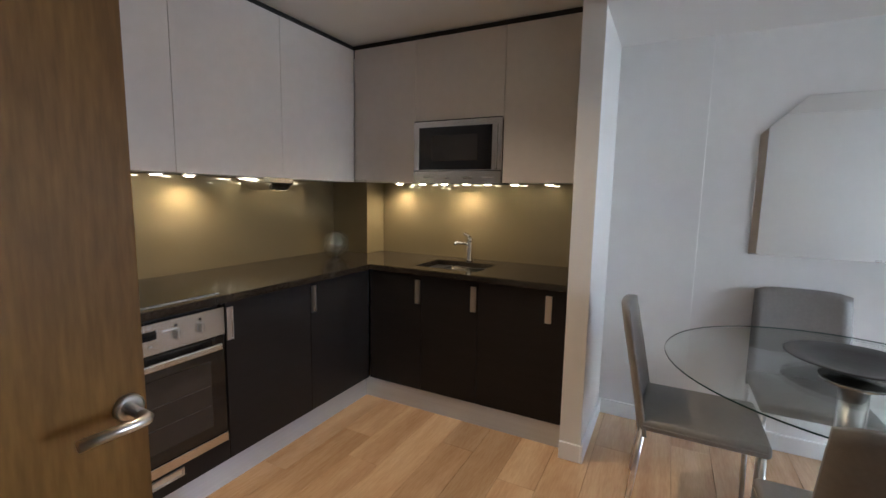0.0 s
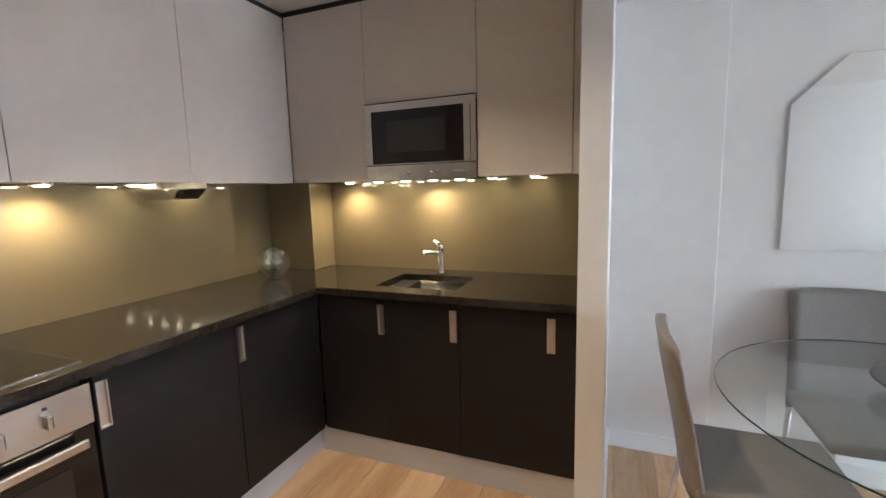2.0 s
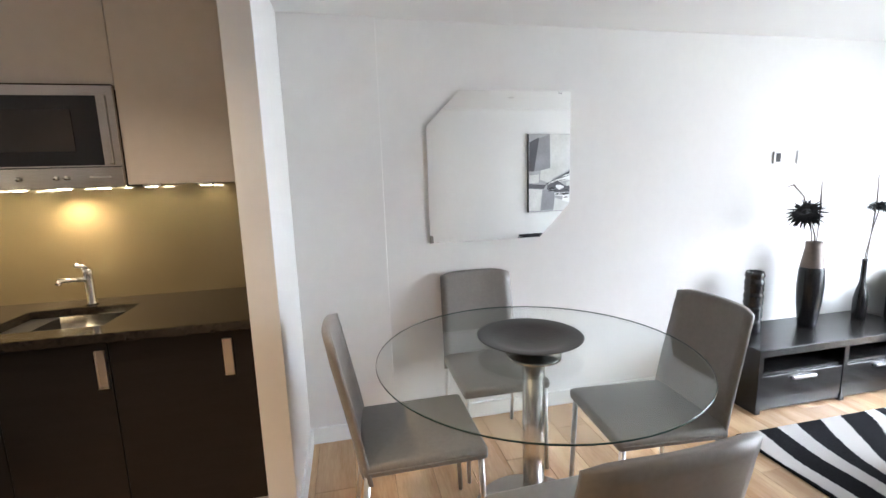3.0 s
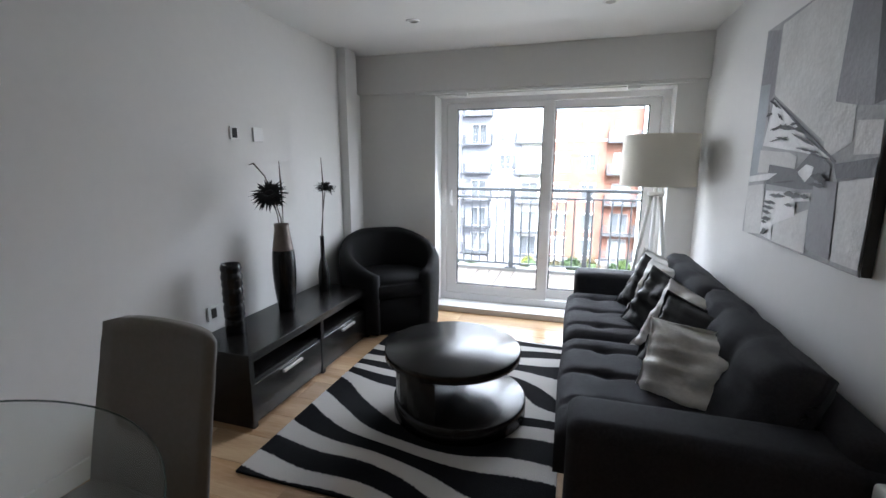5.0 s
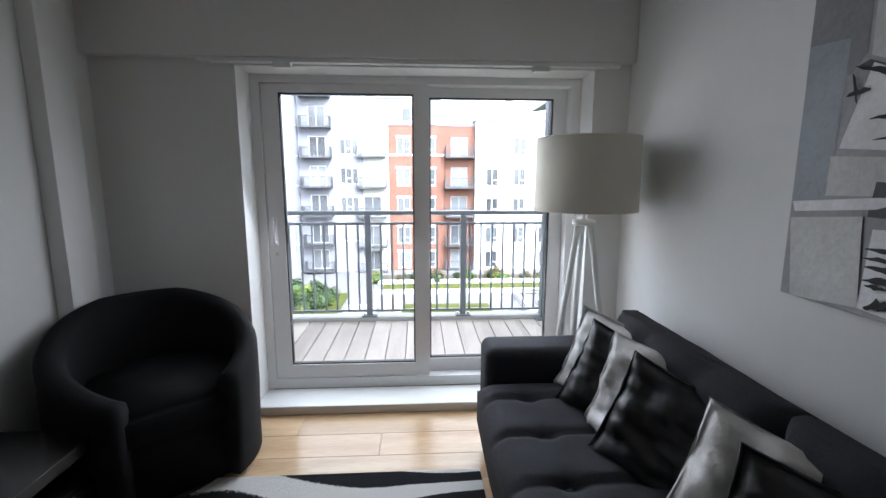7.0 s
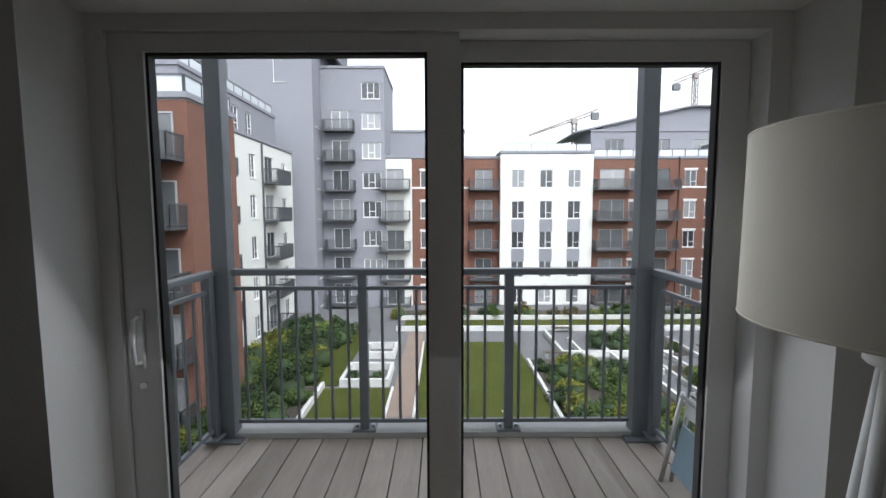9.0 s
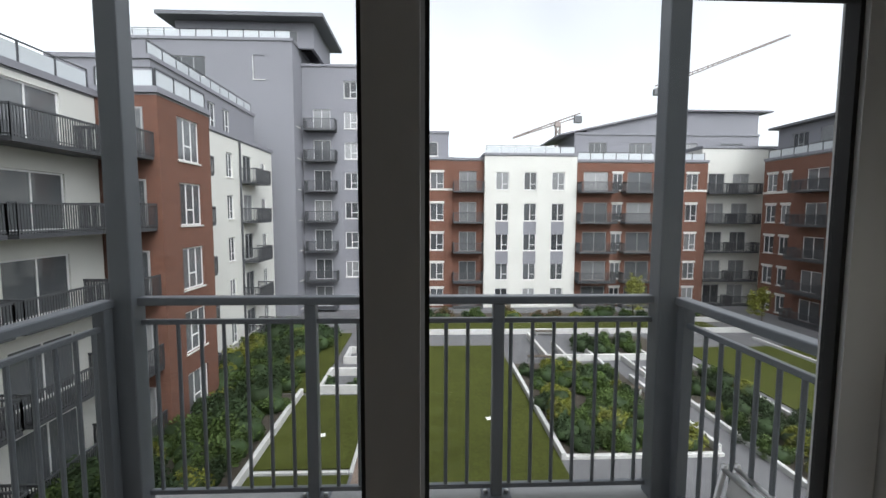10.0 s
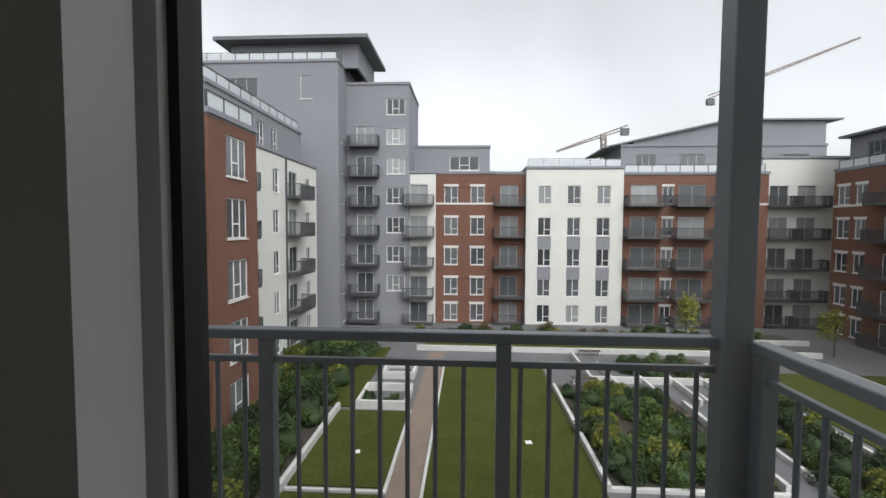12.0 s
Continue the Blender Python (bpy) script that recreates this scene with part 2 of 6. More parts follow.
# ---- mesh helpers ----
def thing(name, loc=(0, 0, 0), rz=0, label="", category="", group="", kind=""):
    ob = new(name)
    ob.empty_display_size = 0.1
    ob.matrix_basis = pose(*loc, 0, 0, rz)
    return tagged(ob, label, category, group, kind)


def mesh_of(name, bm, material, smooth=False):
    me = bpy.data.meshes.new(name)
    bmesh.ops.recalc_face_normals(bm, faces=bm.faces[:])
    bm.to_mesh(me)
    bm.free()
    for mm in (material if isinstance(material, (list, tuple)) else [material]):
        me.materials.append(mm)
    if smooth:
        for p in me.polygons:
            p.use_smooth = True
    return me


def part(name, bm, material, parent=None, label="", smooth=False):
    ob = new(name, bm if isinstance(bm, bpy.types.Mesh) else mesh_of(name, bm, material, smooth))
    if parent:
        ob.parent = parent
    return tagged(ob, label)


def struct(name, bm, material, label, category, smooth=False):
    return tagged(part(name, bm, material, None, "", smooth), label, category, kind="structure")


def box(x0, y0, z0, x1, y1, z1, bevel=0.0, seg=2, bm=None):
    own = bmesh.new()
    r = bmesh.ops.create_cube(own, size=1.0)
    for v in r["verts"]:
        v.co = ((x0 + x1) / 2 + v.co.x * (x1 - x0), (y0 + y1) / 2 + v.co.y * (y1 - y0), (z0 + z1) / 2 + v.co.z * (z1 - z0))
    if bevel:
        bmesh.ops.bevel(own, geom=own.edges[:], offset=bevel, segments=seg, affect="EDGES", profile=0.5)
    return join(bm, own)


def join(bm, own):
    if bm is None:
        return own
    me = bpy.data.meshes.new("tmp")
    own.to_mesh(me)
    own.free()
    bm.from_mesh(me)
    bpy.data.meshes.remove(me)
    return bm


def lathe(profile, n=32, cx=0, cy=0, bm=None, closed=True):
    """Turns (radius, height) pairs round the upright axis."""
    own = bmesh.new()
    rings = []
    for r, z in profile:
        rings.append([own.verts.new((cx + r * math.cos(2 * math.pi * i / n), cy + r * math.sin(2 * math.pi * i / n), z)) for i in range(n)])
    for a, b in zip(rings, rings[1:]):
        for i in range(n):
            own.faces.new((a[i], a[(i + 1) % n], b[(i + 1) % n], b[i]))
    if closed:
        own.faces.new(rings[0])
        own.faces.new(rings[-1])
    return join(bm, own)


def tube(points, r, n=10, bm=None):
    """A round bar through points, its radius one number or one a point."""
    own = bmesh.new()
    pts = [Vector(p) for p in points]
    rad = r if isinstance(r, (list, tuple)) else [r] * len(pts)
    rings = []
    for i, p in enumerate(pts):
        d = (pts[min(i + 1, len(pts) - 1)] - pts[max(i - 1, 0)]).normalized()
        up = Vector((0, 0, 1)) if abs(d.z) < 0.9 else Vector((1, 0, 0))
        u = d.cross(up).normalized()
        w = d.cross(u)
        rings.append([own.verts.new(p + rad[i] * (math.cos(2 * math.pi * k / n) * u + math.sin(2 * math.pi * k / n) * w)) for k in range(n)])
    for a, b in zip(rings, rings[1:]):
        for k in range(n):
            own.faces.new((a[k], a[(k + 1) % n], b[(k + 1) % n], b[k]))
    own.faces.new(rings[0])
    own.faces.new(rings[-1])
    return join(bm, own)


def holed(u0, u1, z0, z1, holes, d0, d1, axis, bm=None):
    """An upright slab along one axis ('x': faces y; 'y': faces x) between depths d0 and d1, with rectangular openings (u0, u1, z0, z1) through it."""
    own = bmesh.new()
    us = sorted({u0, u1, *[h[0] for h in holes], *[h[1] for h in holes]})
    zs = sorted({z0, z1, *[h[2] for h in holes], *[h[3] for h in holes]})
    us = [u for u in us if u0 - 1e-6 <= u <= u1 + 1e-6]
    zs = [z for z in zs if z0 - 1e-6 <= z <= z1 + 1e-6]

    def solid(i, j):
        if i < 0 or j < 0 or i >= len(us) - 1 or j >= len(zs) - 1:
            return False
        u, z = (us[i] + us[i + 1]) / 2, (zs[j] + zs[j + 1]) / 2
        return not any(h[0] < u < h[1] and h[2] < z < h[3] for h in holes)

    made = {}

    def vert(u, d, z):
        k = (round(u, 5), round(d, 5), round(z, 5))
        if k not in made:
            made[k] = own.verts.new((u, d, z) if axis == "x" else (d, u, z))
        return made[k]

    for i in range(len(us) - 1):
        for j in range(len(zs) - 1):
            if not solid(i, j):
                continue
            a, b, c, e = us[i], us[i + 1], zs[j], zs[j + 1]
            for d in (d0, d1):
                own.faces.new((vert(a, d, c), vert(b, d, c), vert(b, d, e), vert(a, d, e)))
            if not solid(i - 1, j):
                own.faces.new((vert(a, d0, c), vert(a, d1, c), vert(a, d1, e), vert(a, d0, e)))
            if not solid(i + 1, j):
                own.faces.new((vert(b, d0, c), vert(b, d1, c), vert(b, d1, e), vert(b, d0, e)))
            if not solid(i, j - 1):
                own.faces.new((vert(a, d0, c), vert(b, d0, c), vert(b, d1, c), vert(a, d1, c)))
            if not solid(i, j + 1):
                own.faces.new((vert(a, d0, e), vert(b, d0, e), vert(b, d1, e), vert(a, d1, e)))
    return join(bm, own)


def cushion(sx, sy, sz, n=14, puff=0.5, sag=0.0, seed=0, wrinkle=0.0):
    """A stuffed cushion: a rounded box with full sides and slight folds."""
    own = bmesh.new()
    bmesh.ops.create_cube(own, size=2.0)
    bmesh.ops.subdivide_edges(own, edges=own.edges[:], cuts=n, use_grid_fill=True)
    for v in own.verts:
        x, y, z = v.co
        e = (1 - abs(x) ** 4) * (1 - abs(y) ** 4)
        zz = z * (1 - puff + puff * max(e, 0.0) ** 0.5)
        k = 1 - 0.06 * abs(z) ** 2
        w = wrinkle * noise.noise(Vector((x * 2.2 + seed * 7.1, y * 2.2, z * 1.5)))
        v.co = (x * sx / 2 * k, y * sy / 2 * k, zz * sz / 2 - sag * e * (z > 0) + w)
    return own


# ---- setting: the flat ----
CEIL, KCEIL = 2.26, 2.46
WX, EX, EX2 = 0.0, 2.80, 3.28      # west wall, east wall, east wall beside the entrance
SY, NY = -0.60, 6.10               # south kitchen wall, window wall
struct("floor", box(-0.15, SY - 0.15, -0.12, EX2 + 0.15, 6.42, -0.012), M_JOINT, "dark bed under the oak laminate boards", "floor")
struct("wall_west", box(-0.15, SY - 0.15, 0, WX, 6.45, KCEIL + 0.1), M_WALL, "plain white painted wall beside the dining table", "wall")
struct("wall_south", box(WX, SY - 0.15, 0, EX2 + 0.15, SY, KCEIL + 0.1), M_WALL, "white painted wall behind the kitchen run", "wall")
struct("wall_east", box(EX, 2.62, 0, EX + 0.15, 6.45, CEIL), M_WALL, "plain white painted wall behind the sofa", "wall")
struct("wall_return", box(EX + 0.15, 2.62, 0, EX2 + 0.15, 2.77, CEIL), M_WALL, "short white painted return wall by the entrance", "wall")
struct("wall_entrance", holed(SY, 2.62, 0, KCEIL + 0.1, [(0.99, 1.83, -0.01, 2.06)], EX2, EX2 + 0.12, "y"), M_WALL, "white painted wall with the entrance doorway", "wall")
struct("wall_hall", box(EX2 + 1.2, 0.5, 0, EX2 + 1.3, 2.7, 2.5), M_WALL, "white painted wall of the hall outside", "wall")
struct("floor_hall", box(EX2 + 0.151, 0.5, -0.12, EX2 + 1.2, 2.7, -0.002), M_FLOOR, "oak laminate floor of the hall outside", "floor")
struct("ceiling_hall", box(EX2 + 0.12, 0.5, 2.3, EX2 + 1.2, 2.7, 2.4), M_CEIL, "white painted ceiling of the hall outside", "ceiling")
struct("wall_hall_side", box(EX2 + 0.12, 0.4, 0, EX2 + 1.2, 0.5, 2.4), M_WALL, "white painted side wall of the hall", "wall")
struct("wall_hall_end", box(EX2 + 0.12, 2.7, 0, EX2 + 1.2, 2.8, 2.4), M_WALL, "white painted end wall of the hall", "wall")
struct("partition", box(WX, 1.335, 0, 0.665, 1.445, KCEIL, 0.003), M_WALL, "short white partition between kitchen and dining area", "wall")
struct("ceiling", box(-0.02, 1.445, CEIL, EX2 + 0.12, 6.45, CEIL + 0.35), M_CEIL, "flat white painted living room ceiling", "ceiling")
struct("ceiling_kitchen", box(-0.02, SY - 0.02, KCEIL, EX2 + 0.12, 1.445, KCEIL + 0.15), M_CEIL, "flat white painted kitchen ceiling", "ceiling")
# window wall with the opening of the sliding door, and the dropped beam over it
OX0, OX1, OZ1 = 0.72, 2.60, 1.915
struct("wall_north", holed(WX, EX, 0, CEIL, [(OX0, OX1, -0.01, OZ1)], NY, NY + 0.32, "x"), M_WALL, "white painted wall round the balcony door", "wall")
struct("beam", box(WX, 6.045, 1.945, EX, NY, CEIL, 0.004), M_WALL, "white boxed beam over the balcony door", "beam")
struct("corner_boxing", box(WX, 5.72, 0, 0.075, 5.90, CEIL, 0.003), M_WALL, "narrow white boxed pipe in the corner", "boxing")
struct("wall_boxing", box(WX, 1.445, 0, 0.03, 1.92, CEIL, 0.003), M_WALL, "shallow white boxed-out strip of the dining wall", "boxing")
sill = struct("door_sill", box(OX0 - 0.02, NY - 0.035, 0.0, OX1 + 0.02, 6.288, 0.052, 0.006), M_TRIM, "white painted sill board below the balcony door", "sill")
struct("curtain_track", box(0.55, 6.055, 1.922, 2.72, 6.098, 1.943, 0.003), M_TRIM, "white curtain track below the beam", "track")

for x in (0.97, 2.30):
    struct("curtain_track_cap", box(x - 0.045, 6.052, 1.895, x + 0.045, 6.096, 1.921, 0.004), M_TRIM, "small white end cap under the curtain track", "track")

for nm, b in (("baseboard_boxing", (0.03, 1.46, 0, 0.045, 1.92, 0.095)), ("baseboard_west", (WX, 1.92, 0, WX + 0.015, 5.72, 0.095)), ("baseboard_north", (0.075, NY - 0.015, 0, OX0 - 0.02, NY, 0.095)),
              ("baseboard_north_short", (OX1 + 0.02, NY - 0.015, 0, EX - 0.015, NY, 0.095)), ("baseboard_east", (EX - 0.015, 2.62, 0, EX, NY, 0.095)),
              ("baseboard_partition_end", (0.665, 1.335, 0, 0.68, 1.445, 0.095)), ("baseboard_partition", (0.015, 1.445, 0, 0.68, 1.46, 0.095)),
              ("baseboard_return", (EX, 2.605, 0, EX2, 2.62, 0.095))):
    struct(nm, box(*b, 0.004), M_TRIM, "white painted skirting board along the wall", "skirting")

# sliding balcony door
door = thing("sliding_door", (0, 0, 0), 0, "white framed two-panel sliding glass balcony door, closed", "sliding door", kind="structure")
part("outer_frame", holed(0.685, 2.62, 0.055, 1.93, [(0.77, 2.545, 0.115, 1.872)], 6.290, 6.451, "x"), M_PVC, door)


def leaf(x0, x1, z0, z1, y, gx0, gx1, gz0, gz1):
    f = part("door_leaf", holed(x0, x1, z0, z1, [(gx0, gx1, gz0, gz1)], y, y + 0.05, "x"), M_PVC, door)
    g = holed(gx0 - 0.004, gx1 + 0.004, gz0 - 0.004, gz1 + 0.004, [(gx0 + 0.008, gx1 - 0.008, gz0 + 0.008, gz1 - 0.008)], y + 0.010, y + 0.038, "x")
    part("gasket", g, M_GASKET, f)
    p = part("pane", box(gx0, y + 0.02, gz0, gx1, y + 0.028, gz1), M_PANE, f)
    p.visible_shadow = False
    return f


lf = leaf(0.772, 1.715, 0.117, 1.870, 6.303, 0.865, 1.628, 0.200, 1.822)
leaf(1.632, 2.543, 0.117, 1.870, 6.365, 1.722, 2.465, 0.200, 1.815)
hb = box(0.806, 6.290, 0.95, 0.826, 6.3025, 1.12, 0.004)
hb = tube([(0.816, 6.29, 0.97), (0.816, 6.268, 0.975), (0.816, 6.262, 1.03), (0.816, 6.268, 1.095), (0.816, 6.29, 1.10)], 0.007, 8, hb)
part("handle", hb, M_PVC, lf, "white pull handle")
part("lock_cylinder", lathe([(0.011, 0), (0.011, 0.006)], 12, 0.816, 0), M_SATIN, lf).matrix_basis = pose(0, 6.303, 0.90, 90, 0, 0)

# entrance door, standing open into the room
ed = thing("entrance_door", (3.275, 0.950, 0), 177.4, "oak veneer door standing open, satin lever handle", "door")
part("leaf", box(0, -0.022, 0.006, 0.778, 0.022, 2.04, 0.002), M_OAK, ed)
for side in (-1, 1):
    rose = lathe([(0.0225, 0), (0.0225, 0.006), (0.018, 0.009), (0.009, 0.010), (0.009, 0.045)], 24)
    o = part("lever_handle", rose, M_SATIN, ed, "satin metal lever on a round rose", True)
    o.matrix_basis = pose(0.75, side * 0.022, 1.02, -90 * side, 0, 0)
    lv = part("lever", tube([(0, 0, 0.045), (0, 0, 0.060), (-0.004, 0, 0.066), (-0.012, 0, 0.068), (-0.092, 0, 0.068)], [0.009, 0.009, 0.0085, 0.0085, 0.0085], 12), M_SATIN, o, "", True)
for z in (0.25, 1.05, 1.8):
    part("hinge", lathe([(0.007, -0.05), (0.007, 0.05)], 10, 0.0, 0.028), M_SATIN, ed).location.z = z
struct("door_frame", holed(0.95, 1.87, 0, 2.10, [(0.99, 1.83, -0.01, 2.06)], EX2 - 0.02, EX2 + 0.14, "y"), M_TRIM, "white painted frame of the entrance doorway", "door frame")

# ---- kitchen ----
WT = 0.92            # worktop height
UZ0, UZ1 = 1.46, 2.42   # wall cabinets
UXF, UYF = 0.22, -0.385  # their fronts
BXF, BYF = 0.595, 0.035  # base fronts
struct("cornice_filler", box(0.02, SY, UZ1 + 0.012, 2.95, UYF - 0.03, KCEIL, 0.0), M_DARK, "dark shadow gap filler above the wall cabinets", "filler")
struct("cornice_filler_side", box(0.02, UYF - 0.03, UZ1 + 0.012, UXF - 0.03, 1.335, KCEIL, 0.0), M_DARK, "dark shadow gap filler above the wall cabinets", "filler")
struct("splashback_south", box(0.226, SY, WT, 2.95, SY + 0.008, UZ0 + 0.02), M_SPLASH, "glossy taupe glass splashback behind the hob", "splashback")
struct("splashback_west", box(WX, -0.264, WT, 0.008, 1.335, UZ0 + 0.02), M_SPLASH, "glossy taupe glass splashback behind the sink", "splashback")
struct("corner_column", box(WX, SY, WT, 0.22, -0.268, UZ0 + 0.02, 0.002), M_SPLASH, "boxed corner column clad in taupe glass", "column")


def grip(x, y, z, face):
    """A recessed upright grip plate: a satin frame round a shallow tray."""
    bm = holed(-0.017, 0.017, -0.075, 0.075, [(-0.012, 0.012, -0.069, 0.069)], -0.006, 0.006, "x")
    box(-0.012, 0.001, -0.069, 0.012, 0.005, 0.069, bm=bm)
    return bm


GRIP = mesh_of("handle", grip(0, 0, 0, 0), M_SATIN)


def cabinet(name, x0, x1, z0, z1, fy, depth, turn, mat_d, doors, label, group, grips=()):
    """A cabinet unit in front view along x, its front at fy facing +y; turn: stands on the west wall instead."""
    c = thing(name, (0, 0, 0), 0, label, "cabinet", group)
    if turn:
        c.matrix_basis = Matrix(((0, 1, 0, 0), (1, 0, 0, 0), (0, 0, 1, 0), (0, 0, 0, 1)))
    part("body", box(x0 + 0.001, fy - depth, z0, x1 - 0.001, fy - 0.021, z1), M_CARCASS if name == "wall_cabinet" else M_CAB_LOW, c)
    ds = []
    for a, b, c0, c1 in doors:
        ds.append(part("door", box(a + 0.0015, fy - 0.019, c0 + 0.0015, b - 0.0015, fy, c1 - 0.0015, 0.0012, 1), mat_d, c))
    for i, gx, gz, flat in grips:
        h = part("handle", GRIP, None, ds[i], "satin metal recessed grip")
        h.matrix_basis = pose(gx, fy + 0.002, gz, 0, 90 if flat else 0, 180)
    return c


# wall cabinets of the hob run
for a, b in ((0.22, 0.915), (0.915, 1.58), (1.58, 2.215), (2.215, 2.94)):
    cabinet("wall_cabinet", a, b, UZ0, UZ1, UYF, UYF - SY - 0.01, False, M_CAB_UP, [(a, b, UZ0 - 0.002, UZ1)], "tall handleless warm white wall cabinet above the hob run", "hob run wall cabinets")
# wall cabinets of the sink run
cabinet("wall_cabinet", UYF + 0.003, 0.15, UZ0, UZ1, UXF, 0.215, True, M_CAB_UP, [(UYF + 0.003, 0.15, UZ0 - 0.002, UZ1)], "handleless warm white corner wall cabinet", "sink run wall cabinets")
cabinet("wall_cabinet", 0.15, 0.80, 1.875, UZ1, UXF, 0.215, True, M_CAB_UP, [(0.15, 0.80, 1.872, UZ1)], "short warm white cabinet above the microwave", "sink run wall cabinets")
cabinet("wall_cabinet", 0.80, 1.27, UZ0, UZ1, UXF, 0.215, True, M_CAB_UP, [(0.80, 1.27, UZ0 - 0.002, UZ1)], "handleless warm white wall cabinet beside the partition", "sink run wall cabinets")
part("end_filler", box(0.02, 1.272, UZ0 - 0.002, UXF, 1.334, UZ1), M_CAB_UP, None)
tagged(bpy.data.objects["end_filler"], "narrow warm white filler panel beside the partition", "panel", kind="structure")

# microwave
mw = thing("microwave", (UXF, 0.475, UZ0 - 0.008), 90, "built-in stainless steel microwave with black glass door", "microwave")
mw.scale = (0.985, 1, 0.945)
part("casing", box(-0.31, 0.001, 0.002, 0.31, 0.20, 0.436), M_DARK, mw)
part("frame", holed(-0.327, 0.327, 0, 0.44, [(-0.285, 0.262, 0.098, 0.398)], -0.020, 0.0, "x"), M_STEEL, mw)
part("door_glass", box(-0.285, -0.016, 0.098, 0.262, -0.006, 0.398), M_BLKGLASS, mw, "black glass door")
part("door_window", box(-0.19, -0.0185, 0.16, 0.16, -0.0165, 0.34), M_OVENWIN, mw)
part("control_strip", box(-0.327, -0.023, 0.0, 0.327, -0.0205, 0.088, 0.001, 1), M_STEEL, mw)
part("shadow_gap", box(-0.325, -0.0185, 0.4405, 0.325, 0.0, 0.447), M_DARK, mw)
part("strip_gap", box(-0.327, -0.0215, 0.0885, 0.327, -0.0195, 0.0925), M_DARK, mw)
part("door_handle", box(0.285, -0.030, 0.10, 0.30, -0.0205, 0.40, 0.004), M_STEEL, mw)
for i, kx in enumerate((-0.06, 0.075, 0.115)):
    part("knob", lathe([(0.010, 0), (0.010, 0.010), (0.008, 0.013)], 16), M_STEEL, mw, "", True).matrix_basis = pose(kx, -0.023, 0.044, 90, 0, 0)
part("brand_mark", box(-0.25, -0.0238, 0.042, -0.15, -0.0231, 0.05), M_CARCASS, mw)
part("label_mark", box(0.2, -0.0238, 0.042, 0.28, -0.0231, 0.049), M_CARCASS, mw)

# extractor outlet under the wall cabinets
ex = thing("extractor_hood", (0.98, -0.45, 1.385), 0, "steel extractor deflector under the wall cabinet", "extractor")
bmx = box(-0.11, -0.09, 0.046, 0.11, 0.10, 0.075)
for s in (-1, 1):
    v = [bmx.verts.new(p) for p in ((s * 0.11, -0.09, 0.046), (s * 0.11, 0.10, 0.046), (s * 0.06, 0.10, 0.0), (s * 0.06, -0.09, 0.0))]
    bmx.faces.new(v)
box(-0.06, -0.09, -0.002, 0.06, 0.10, 0.002, bm=bmx)
part("deflector", bmx, M_STEEL, ex)

# downlights under the cabinets
DL = mesh_of("downlight_bezel", lathe([(0.0245, -0.010), (0.032, -0.010), (0.035, -0.006), (0.035, 0.001)], 24, closed=False), M_SATIN, True)
DG = mesh_of("downlight_lens", lathe([(0.0005, -0.0135), (0.020, -0.0135), (0.024, -0.010), (0.024, 0.001)], 24), M_LAMPGLOW)
for lx, ly in ((1.62, -0.49), (1.45, -0.49), (1.12, -0.49), (0.80, -0.49), (0.11, -0.05), (0.11, 0.15), (0.11, 0.33), (0.11, 0.50), (0.11, 0.66), (0.11, 0.85), (0.11, 1.08)):
    d = thing("cabinet_downlight", (lx, ly, UZ0 - 0.0005), 0, "small round warm downlight under the wall cabinet", "downlight", "cabinet downlights")
    part("bezel", DL, None, d)
    part("lens", DG, None, d)

for lx, ly in ((1.1, 0.72), (2.05, 0.72)):
    d = thing("kitchen_ceiling_spot", (lx, ly, KCEIL), 0, "recessed warm ceiling spotlight, lit", "spotlight", "kitchen ceiling spots")
    part("bezel", DL, None, d)
    part("lens", DG, None, d)

# worktop, with the cut-out of the sink
SX0, SX1, SY0, SY1 = 0.18, 0.51, 0.33, 0.77
wt = struct("worktop_west", holed(SY + 0.0, 1.333, 0, 1, [(SY0, SY1, 0.3, 0.7)], 0, 1, "y"), M_GRANITE, "dark polished stone worktop round the sink", "worktop")
for v in wt.data.vertices:
    x, y, z = v.co
    zz = {0.3: SX0, 0.7: SX1}.get(round(z, 3), 0.0 if z < 0.5 else BXF + 0.028)
    v.co = (zz, y, WT - 0.035 + x * 0.035)
struct("worktop_south", box(BXF + 0.0285, SY, WT - 0.035, 2.95, BYF + 0.03, WT, 0.002, 1), M_GRANITE, "dark polished stone worktop under the hob", "worktop")
sk = thing("sink", (0, 0, 0), 0, "undermounted stainless steel sink bowl", "sink")
bw = bmesh.new()
box(SX0 - 0.004, SY0 - 0.004, WT - 0.19, SX1 + 0.004, SY1 + 0.004, WT - 0.036, bm=bw)
bmesh.ops.delete(bw, geom=[f for f in bw.faces if f.calc_center_median().z > WT - 0.04], context="FACES")
bmesh.ops.bevel(bw, geom=[e for e in bw.edges if not e.is_boundary], offset=0.03, segments=4, affect="EDGES")
part("bowl", bw, M_STEEL, sk, "", True)
part("drain", lathe([(0.001, 0.0), (0.03, 0.0), (0.034, 0.003), (0.034, 0.006)], 24, (SX0 + SX1) / 2, 0.55), M_CHROME, sk).location.z = WT - 0.189
tp = thing("tap", (0.115, 0.54, WT), 0, "chrome single lever kitchen mixer tap", "tap")
part("body", lathe([(0.024, 0), (0.024, 0.006), (0.019, 0.012), (0.019, 0.14), (0.021, 0.155), (0.019, 0.165)], 20), M_CHROME, tp, "", True)
part("spout", tube([(0, 0, 0.115), (0.05, -0.03, 0.127), (0.11, -0.055, 0.135), (0.118, -0.058, 0.118)], [0.012, 0.011, 0.012, 0.012], 12), M_CHROME, tp, "", True)
